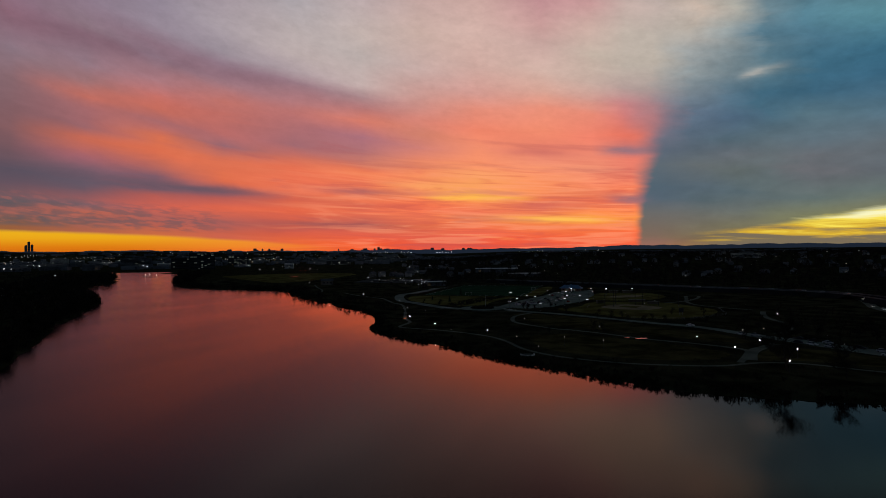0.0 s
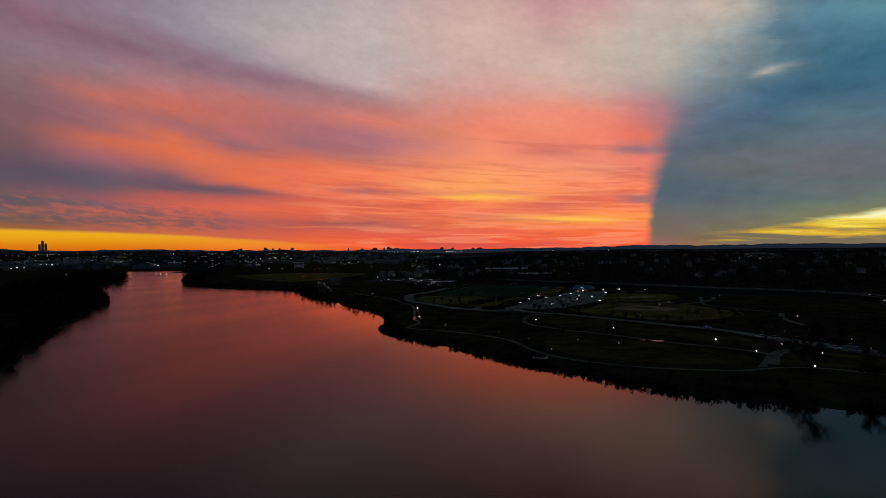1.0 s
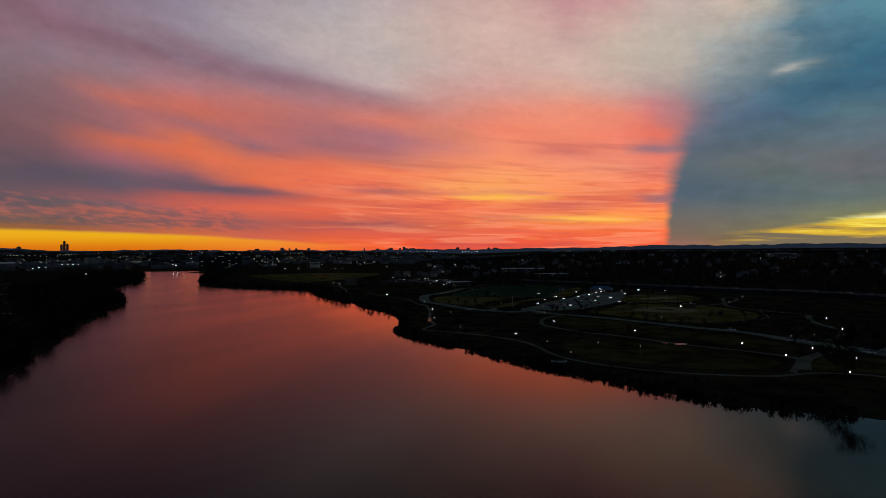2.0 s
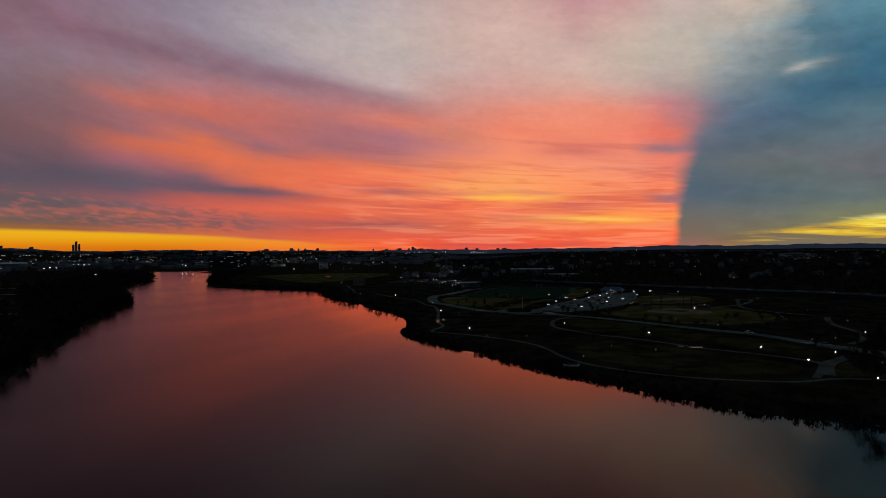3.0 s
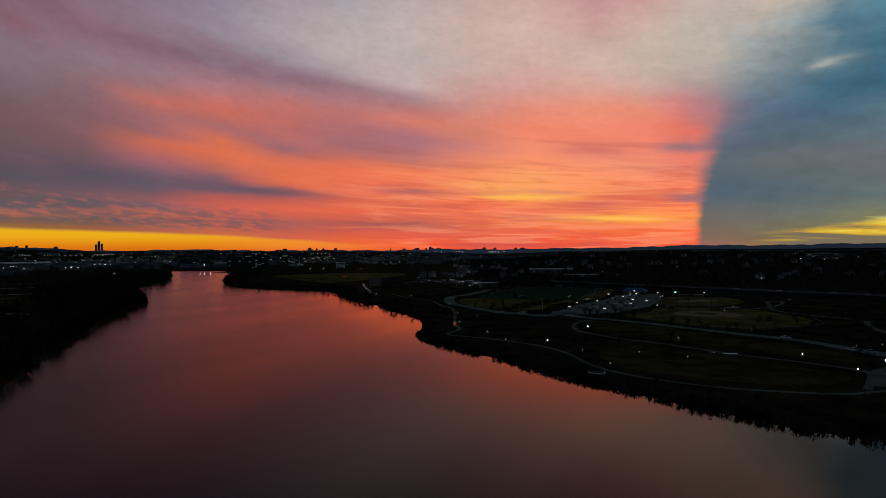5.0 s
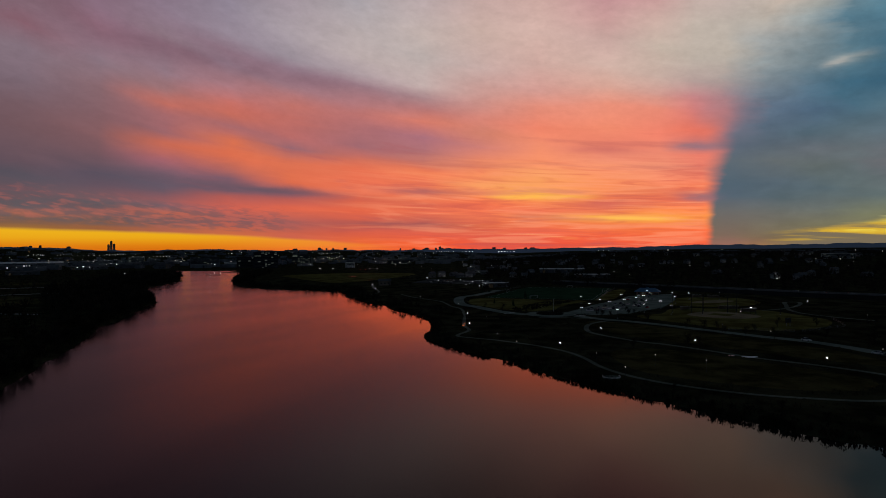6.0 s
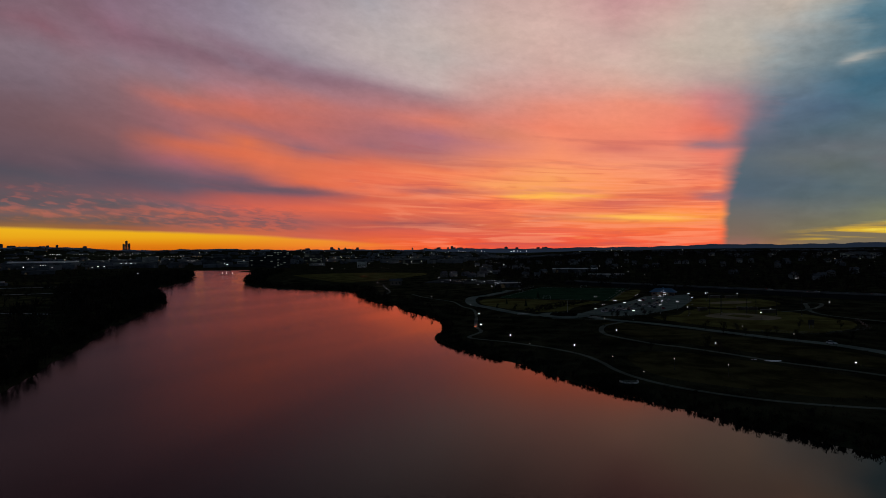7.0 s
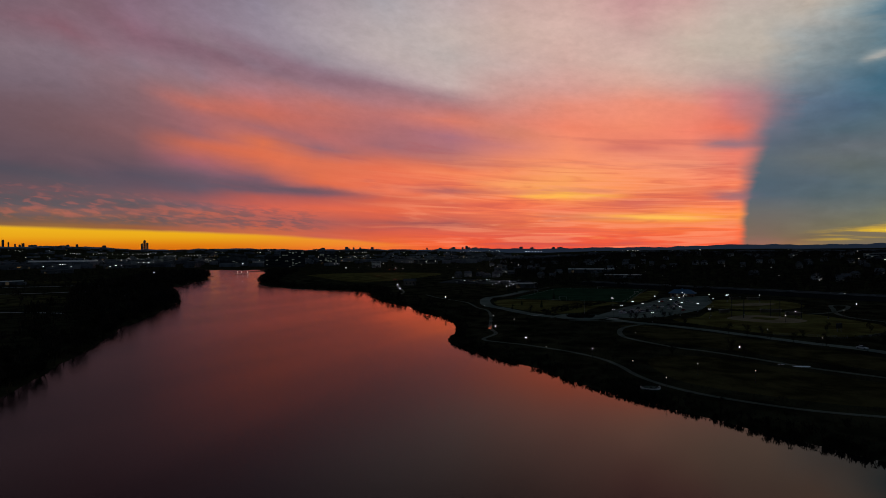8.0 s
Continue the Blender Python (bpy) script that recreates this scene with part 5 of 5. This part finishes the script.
# dark hut on the meadow
hut = base("hut", pose(-72, 790, gz(-72, 790), 0, 0, 12))
part("wall", Geo().box(0, 0, 0, 15, 9, 5.5, 0, 1.0, 0.1), M_WOOD, hut)
part("roof", Geo().add([(-8.2, -5.3, 5.5), (8.2, -5.3, 5.5), (8.2, 5.3, 5.5), (-8.2, 5.3, 5.5), (-8.2, 0, 8.2), (8.2, 0, 8.2)], [(0, 1, 5, 4), (1, 2, 5), (2, 3, 4, 5), (3, 0, 4), (3, 2, 1, 0)]), M_ROOF, hut)
for i in range(3):
    part("window", Geo().box(-4.5 + 4.5 * i, -4.53, 2.2, 1.8, 0.1, 1.4), M_DARKGLASS, hut)
part("door", Geo().box(6, -4.53, 0, 1.3, 0.1, 2.2), M_POLE, hut)
tagged(hut, "dark gabled timber hut at the meadow edge", "hut")

# puddles
M_PUDDLE = material("puddle_water", (0.008, 0.008, 0.008), 0.06, vary=0.1, gloss=0.5)
for i, (x, y, a, b) in enumerate(((128, 277.5, 3.0, 1.8), (122, 281, 1.2, 0.7), (15.5, 386, 0.9, 1.8), (16.5, 394, 0.6, 1.0), (-138, 955, 5, 4), (-102, 883, 2.5, 2))):
    pts = [(x + a * (1 + 0.25 * math.sin(3 * k + i)) * math.cos(k), y + b * (1 + 0.25 * math.cos(2 * k + i)) * math.sin(k)) for k in np.linspace(0, 6.283, 14, endpoint=False)]
    z = gz(x, y) + (0.07 if y < 500 else 0.33)
    g = Geo().add([(px, py, z) for px, py in pts] + [(px, py, z - 0.15) for px, py in pts], [tuple(range(14))] + [(k, 14 + k, 14 + (k + 1) % 14, (k + 1) % 14) for k in range(14)])
    tagged(part("puddle", g, M_PUDDLE), "still rain puddle mirroring the evening sky", "puddle", "puddles")

# ---- buildings ----
M_SIDING = [material("white_siding", (0.24, 0.25, 0.26), 0.8, vary=0.25), material("cream_siding", (0.15, 0.14, 0.125), 0.8, vary=0.25), material("grey_siding", (0.085, 0.09, 0.096), 0.8, vary=0.25)]


def house(k):
    ob = base("house")
    w, d, h = ((11, 9, 5.6), (9, 8, 6.2), (13, 9, 4.2))[k]
    wall = part("wall", Geo().box(0, 0, -1.5, w, d, h + 1.5), M_SIDING[k], ob)
    part("roof", Geo().add([(-w / 2 - .5, -d / 2 - .5, h), (w / 2 + .5, -d / 2 - .5, h), (w / 2 + .5, d / 2 + .5, h), (-w / 2 - .5, d / 2 + .5, h), (-w / 2 - .5, 0, h + 3.2), (w / 2 + .5, 0, h + 3.2)],
                           [(0, 1, 5, 4), (1, 2, 5), (2, 3, 4, 5), (3, 0, 4), (3, 2, 1, 0)]), M_ROOF, ob)
    part("chimney", Geo().box(w * 0.25, 1.0, h + 1, 0.9, 0.9, 3.4), M_BRICK, ob)
    part("door", Geo().box(0, -d / 2 - 0.05, 0, 1.1, 0.12, 2.1), M_WOOD, ob)
    for i in (-1, 1):
        for z in ((0.9, 3.5) if h > 5 else (0.9,)):
            win = part("window", Geo().box(i * w * 0.3, -d / 2 - 0.04, z, 1.5, 0.1, 1.4), M_WHITE, ob)
            part("pane", Geo().box(i * w * 0.3, -d / 2 - 0.08, z + 0.12, 1.2, 0.1, 1.16), L_WARM if (i > 0 and z < 1 and k == 0) else M_DARKGLASS, win)
    return tagged(ob, ("white two-storey gabled house among bare trees", "cream two-storey gabled house among bare trees", "grey single-storey gabled house among bare trees")[k], "house", "houses on the hillside")


kinds = [house(k) for k in range(3)]
seen = set()
spots = wedge(130, 900, 2100, 2, 44, 41, lambda x, y: clear(x, y, 8)) + [(r * math.sin(a), r * math.cos(a)) for r, a in ((980, -0.015), (1010, 0.0), (1040, 0.02), (990, 0.03), (1005, 0.045), (1090, 0.05), (1120, 0.07))]
for x, y in spots:
    k = rng.randrange(3)
    m = pose(x, y, gz(x, y), 0, 0, rng.uniform(-50, 50))
    if k not in seen:
        seen.add(k)
        kinds[k].matrix_basis = m
    else:
        copy_thing(kinds[k], m)


def office(x, y, turn, w, d, h, floors, label, lit=0.25, wall=None, seed=0):
    r = random.Random(seed)
    ob = base("office_building", pose(x, y, gz(x, y), 0, 0, turn))
    part("wall", Geo().box(0, 0, -1, w, d, h + 1, 0, 1.0, 0.5), wall or M_CONCRETE, ob)
    step = h / floors
    for i in range(floors):
        band = part("window_band", Geo().box(0, -d / 2 - 0.1, i * step + 0.3 * step, w - 3, 0.4, step * 0.5), M_DARKGLASS, ob)
        n = max(3, int(w / 9))
        for j in range(n):
            if r.random() < lit:
                part("lit_window", Geo().box(-w / 2 + 3 + (w - 6) * (j + 0.5) / n, -d / 2 - 0.22, i * step + 0.32 * step, (w - 6) / n * r.uniform(0.4, 0.9), 0.4, step * 0.42), L_COOL, band)
    part("parapet", Geo().box(0, 0, h, w + 0.6, d + 0.6, 1.0), wall or M_CONCRETE, ob)
    part("plant_room", Geo().box(w * 0.1, 0, h + 1, w * 0.35, d * 0.5, 3.5), M_ROOF, ob)
    return tagged(ob, label, "office building")


M_TOWNGREY = material("dull_grey_facade", (0.12, 0.125, 0.13), 0.8, vary=0.25)
M_DARKWALL = material("dark_facade", (0.05, 0.05, 0.055), 0.6, vary=0.2)
office(-782, 1970, 22, 88, 40, 30, 8, "grey office block with long window bands by the river", 0.12, M_TOWNGREY, 1)
office(-496, 1690, 16, 66, 45, 44, 11, "dark eleven-storey office block with rows of lit windows", 0.30, M_DARKWALL, 2)
office(-575, 1760, 16, 52, 40, 30, 7, "dark lower office wing beside the tower block", 0.12, M_DARKWALL, 3)
office(-700, 2010, 20, 62, 40, 12, 3, "low pale building between the office blocks", 0.1, M_WHITE, 4)
office(-520, 2200, 12, 70, 40, 34, 8, "mid-rise office block with some lit windows", 0.3, M_DARKWALL, 5)
office(-252, 1640, 8, 24, 18, 14, 4, "pale small block beyond the meadow", 0.1, M_WHITE, 6)
office(-150, 2050, 5, 80, 40, 12, 3, "low dark building beyond the meadow", 0.2, M_DARKWALL, 7)
office(-1260, 2450, 28, 60, 30, 26, 6, "distant slab block on the flat river plain", 0.2, M_CONCRETE, 8)
office(908, 1390, -33, 66, 20, 11, 3, "long pale school building on the hillside", 0.12, M_CONCRETE, 9)


M_SHED = material("dull_shed_cladding", (0.10, 0.105, 0.11), 0.8, vary=0.25)
L_DOOR = lamp_glow("loading_door_light", (1.0, 0.8, 0.55), 0.025, False)


def shed(x, y, turn, w, d, h, label, roof):
    ob = base("warehouse", pose(x, y, gz(x, y), 0, 0, turn))
    part("wall", Geo().box(0, 0, -1, w, d, h + 1), M_SHED, ob)
    part("roof", Geo().add([(-w / 2 - .6, -d / 2 - .6, h), (w / 2 + .6, -d / 2 - .6, h), (w / 2 + .6, d / 2 + .6, h), (-w / 2 - .6, d / 2 + .6, h), (-w / 2 - .6, 0, h + d * 0.06), (w / 2 + .6, 0, h + d * 0.06)],
                           [(0, 1, 5, 4), (1, 2, 5), (2, 3, 4, 5), (3, 0, 4), (3, 2, 1, 0)]), roof, ob)
    for i in range(max(2, int(w / 22))):
        part("loading_door", Geo().box(-w / 2 + 8 + i * 20, -d / 2 - 0.1, 0, 4, 0.3, 4.2), M_STEEL if i % 3 else L_DOOR, ob)
    tagged(ob, label, "warehouse", "warehouses")


shed(-1600, 2300, 34, 230, 90, 10, "long warehouse with a pale low-pitched roof", M_WHITE)
shed(-1120, 2080, 30, 130, 60, 9, "warehouse with lit loading doors", M_ROOF)
shed(-1000, 1700, 32, 90, 50, 8, "dark warehouse on the flat river plain", M_ROOF)
shed(-1300, 1720, 36, 120, 60, 9, "dark warehouse on the flat river plain", M_ROOF)
shed(-640, 850, 36, 26, 14, 5, "pale shed beside the service road", M_WHITE)
shed(-1250, 1580, 38, 80, 40, 12, "grey industrial hall on the flat river plain", M_ROOF)
shed(-900, 1300, 34, 60, 30, 7, "grey industrial hall on the flat river plain", M_ROOF)
shed(222, 1128, -12, 80, 26, 6, "long hall with a pale roof beyond the turf field", M_WHITE)
shed(233, 948, -14, 52, 16, 5, "low hall with a pale roof beyond the turf field", M_WHITE)
shed(66, 745, 5, 30, 14, 5, "low pale hall beside the far car park", M_WHITE)


# distance haze put into the base colour of the skyline towers
M_HAZY = material("haze_painted_facade", (0.16, 0.17, 0.20), 0.8, vary=0.2)


def tower(az, w, top, seed):
    r = random.Random(seed)
    x, y = 4830 * math.sin(radians(az)), 4830 * math.cos(radians(az))
    z = gz(x, y) - 6
    w, h = w * 1.06 * math.cos(radians(az)) ** 2, 46 + (top - 46) * 1.06 - z
    ob = base("tower_block", pose(x, y, z, 0, 0, -az))
    part("shaft", Geo().box(0, 0, 0, w, w * 0.8, h * 0.96, 0, 1.0, w * 0.06), M_HAZY, ob)
    if w > 20:
        part("wing", Geo().box(r.choice((-1, 1)) * w * 0.62, 0, 0, w * 0.8, w * 0.6, h - r.uniform(9, 16), 0, 1.0, w * 0.05), M_HAZY, ob)
    part("roof_house", Geo().box(w * 0.1, 0, h * 0.96, w * 0.55, w * 0.5, h * 0.04), M_ROOF, ob)
    for i in range(5):
        part("window_band", Geo().box(0, -w * 0.4 - 0.3, h * (0.2 + 0.14 * i), w * 0.86, 0.8, h * 0.05), M_DARKWALL, ob)
    tagged(ob, "dark tower block far off on the skyline", "tower block", "skyline towers")


SKYLINE = [(-39.1, 21, 131), (-38.75, 14, 118), (-38.34, 16, 106), (-38.04, 19, 101), (-37.83, 25, 110), (-37.2, 72, 99), (-36.7, 16, 94), (-36.28, 32, 94), (-35.21, 48, 96), (-34.86, 25, 100), (-34.22, 21, 103),
           (-32.3, 32, 95), (-29.47, 18, 109), (-29.27, 19, 131), (-29.06, 18, 113), (-14.07, 35, 72), (-11.83, 25, 78), (-11.17, 13, 74), (-10.56, 14, 74), (-9.41, 21, 75), (-4.17, 10, 69), (-2.89, 24, 66)]
SKYLINE += [(-1.64, 32, 71), (-0.74, 15, 70), (-0.35, 20, 80), (-0.1, 15, 70), (0.44, 44, 68), (1.03, 22, 64), (4.85, 26, 71), (5.88, 24, 66), (7.88, 24, 66), (8.5, 40, 66)]
for i, row in enumerate(SKYLINE):
    tower(*row, i)


# ---- town lights: street lamps and floodlights too far off to have a shape ----
def far_lights(name, spots, mat, label, size=0.9):
    g, posts = Geo(), Geo()
    for x, y, h in spots:
        k = size * math.hypot(x, y) / 1000 * (0.55 + 0.6 * ((x * 7.31 + y * 3.17) % 1.0))
        z = gz(x, y) + h
        g.box(x, y, z, k * (0.9 + 0.9 * ((x * 1.7 + y) % 1.0)), k * 0.8, k * 0.7, 0.0)
        posts.tube((x, y, z - h - 0.5), (x, y, z), 0.1, 0.08, 3, False)
    ob = tagged(part(name, g, mat), label, "lights", kind="stuff")
    part("posts", posts, M_POLE, ob)
    return ob


L_TOWN = lamp_glow("town_lamp_light", (1.0, 0.95, 0.88), 1.3, False)
L_AMBER = lamp_glow("amber_lamp_light", (1.0, 0.55, 0.2), 0.5, False)
L_FLOOD = lamp_glow("floodlight", (0.92, 0.92, 1.0), 2.4, False)
L_ROW = lamp_glow("street_row_light", (1.0, 0.93, 0.88), 1.3, False)


def strew(n, r0, r1, a0, a1, h, seed):
    return [(x, y, h + (i % 4)) for i, (x, y) in enumerate(wedge(n, r0, r1, a0, a1, seed))]


def lamp_row(a0, r0, a1, r1, n, h=8):
    """Lamps along a street or yard, from one bearing and distance to another."""
    out = []
    for i in range(n):
        t = i / max(1, n - 1)
        a, k = radians(a0 + (a1 - a0) * t), r0 + (r1 - r0) * t
        out.append((k * math.sin(a), k * math.cos(a), h + 0.5 * (i % 3)))
    return out


def rows_of(*rows):
    return [spot for row in rows for spot in lamp_row(*row)]


far_lights("street_lights", strew(120, 2300, 4400, -44, -10, 9, 51) + strew(40, 1300, 4400, -10, 3, 9, 52), L_TOWN, "scattered white street lights of the distant town", 0.55)
far_lights("street_lights", strew(45, 1500, 4000, -42, 2, 8, 53), L_AMBER, "scattered amber street lights of the distant town", 0.6)
far_lights("street_lights", strew(40, 1200, 2600, 2, 44, 7, 54) + strew(40, 2600, 4000, -2, 30, 9, 55), L_TOWN, "scattered white street lights of the suburb", 0.42)
# streets across the plain, seen as strings of lights
far_lights("street_lights", rows_of((-34.6, 4120, -34.0, 4110, 5), (-33.0, 4100, -32.4, 4120, 4), (-32, 4120, -28.95, 4110, 9), (-38.7, 4287, -37.8, 4278, 5), (-29.56, 4200, -28.16, 4190, 8),
                                    (-27.6, 4034, -26.8, 4034, 3), (-26, 4024, -24.75, 3995, 6), (-19.9, 4187, -19.66, 4187, 2), (-11.84, 4160, -9.97, 4140, 6), (-32.6, 2940, -32.1, 2900, 3),
                                    (-1.75, 4052, -1.4, 4062, 2), (14.16, 4089, 16.84, 3899, 7), (18.7, 3789, 20.7, 4089, 2), (-0.88, 4342, 0.96, 4342, 9, 12)),
           L_ROW, "strings of white street lights across the plain", 0.65)
far_lights("street_lights", rows_of((-24.0, 3955, -23.3, 3946, 4), (-37.5, 1887, -37.3, 1888, 3), (-13.8, 1889, -13.8, 1889, 1), (-34.9, 4260, -34.9, 4260, 1), (0.86, 1122, 0.86, 1122, 1), (0.42, 721, 1.2, 771, 4)),
           L_AMBER, "strings of amber street lights across the plain", 0.75)
# single street lamps nearer by
far_lights("street_lights", rows_of((-14.24, 3289, -13.24, 1719, 2), (-12.6, 1709, -12.36, 1709, 2), (-12.05, 2420, -12.25, 3200, 2), (-11.4, 1310, -10.2, 1290, 2), (-11.4, 3160, -9.5, 3090, 2), (-8.1, 1721, -8.4, 1380, 2),
                                    (-6.6, 2981, -6.4, 2051, 2), (-6.1, 1251, -6.8, 1251, 2), (-4.1, 1921, -3.2, 2001, 2), (-1.94, 1381, -1.0, 1242, 2), (2.03, 1362, 3.47, 1012, 2), (6.5, 1222, -0.14, 951, 2),
                                    (13.3, 1189, 15.2, 1149, 2), (18.0, 1169, 15.7, 989, 2), (17.0, 909, 22.1, 1179, 2), (25.8, 929, 25.5, 1139, 2), (28.4, 829, 28.4, 939, 2), (31.6, 1470, 33.2, 1440, 2), (33.6, 1199, 36.7, 1360, 2),
                                    (40.4, 1240, 41.2, 2060, 2)), L_TOWN, "single white street lamps among houses and trees", 0.85)
far_lights("floodlights", rows_of((-35.9, 1978, -35.3, 1959, 2), (-34.9, 2219, -34.56, 2199, 3), (-34.0, 1910, -34.0, 1910, 1), (-31.23, 1831, -30.85, 1891, 2), (-30.4, 1872, -30.4, 1872, 1), (-29.7, 2332, -28.2, 2273, 5), (-27.5, 1223, -27.5, 1223, 1),
                                  (-21.1, 2056, -20.8, 1866, 2), (1.88, 4342, 2.8, 4342, 4, 17), (5.32, 4342, 6.76, 4342, 6, 17), (2.66, 1352, 4.64, 1442, 2)), L_FLOOD, "rows of bright floodlights round yards and depots", 0.95)
far_lights("floodlights", rows_of((-1.3, 851, -0.2, 781, 2, 6), (1.8, 811, 2.07, 791, 2, 6), (2.36, 701, 2.95, 741, 3, 6), (3.6, 671, 4.17, 691, 3, 6), (3.86, 772, 6.47, 772, 2, 6)),
           L_FLOOD, "bright floodlights round the far car park", 0.9)
far_lights("tail_lights", rows_of((-7.7, 1421, -7.0, 1411, 4, 1)), L_TAIL, "queue of red tail lights on a distant street", 0.4)


M_TOWN = material("dull_town_walls", (0.13, 0.14, 0.155), 0.9, vary=0.4, scale=0.2)
# low roofs of the distant town, too small to tell apart
roofs, r = Geo(), random.Random(77)
for x, y in wedge(620, 1900, 4600, -46, 4, 71) + wedge(130, 2700, 3800, 4, 40, 72):
    k = r.uniform(14, 60)
    roofs.box(x, y, gz(x, y) - 2, k, k * r.uniform(0.4, 0.9), r.uniform(7, 16), r.uniform(0, 3), 1.0)
tagged(part("town_roofs", roofs, M_TOWN), "crowded low roofs of the distant town", "roofs", kind="stuff")

# far ridge closing the view; its blue haze is painted as a faint glow
M_RIDGE = bpy.data.materials.new("far_ridge_haze_glow")
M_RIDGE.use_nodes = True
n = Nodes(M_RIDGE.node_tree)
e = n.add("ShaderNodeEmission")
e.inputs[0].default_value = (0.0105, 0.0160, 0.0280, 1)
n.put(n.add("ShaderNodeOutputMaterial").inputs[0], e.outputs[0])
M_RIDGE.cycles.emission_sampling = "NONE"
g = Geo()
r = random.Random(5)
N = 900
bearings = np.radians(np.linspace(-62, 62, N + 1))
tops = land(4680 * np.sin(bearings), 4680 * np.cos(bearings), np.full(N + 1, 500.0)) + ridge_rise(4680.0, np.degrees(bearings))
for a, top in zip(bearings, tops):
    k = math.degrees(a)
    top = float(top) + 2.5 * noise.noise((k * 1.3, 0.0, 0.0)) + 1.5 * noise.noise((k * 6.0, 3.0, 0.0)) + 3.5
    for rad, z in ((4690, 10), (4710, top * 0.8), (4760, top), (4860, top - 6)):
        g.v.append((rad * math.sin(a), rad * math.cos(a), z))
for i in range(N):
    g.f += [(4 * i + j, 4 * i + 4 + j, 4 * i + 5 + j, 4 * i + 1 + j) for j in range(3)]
tagged(part("backdrop", g, M_RIDGE), "far wooded ridge with blue dusk haze painted on as a glow", "ridge", kind="structure")
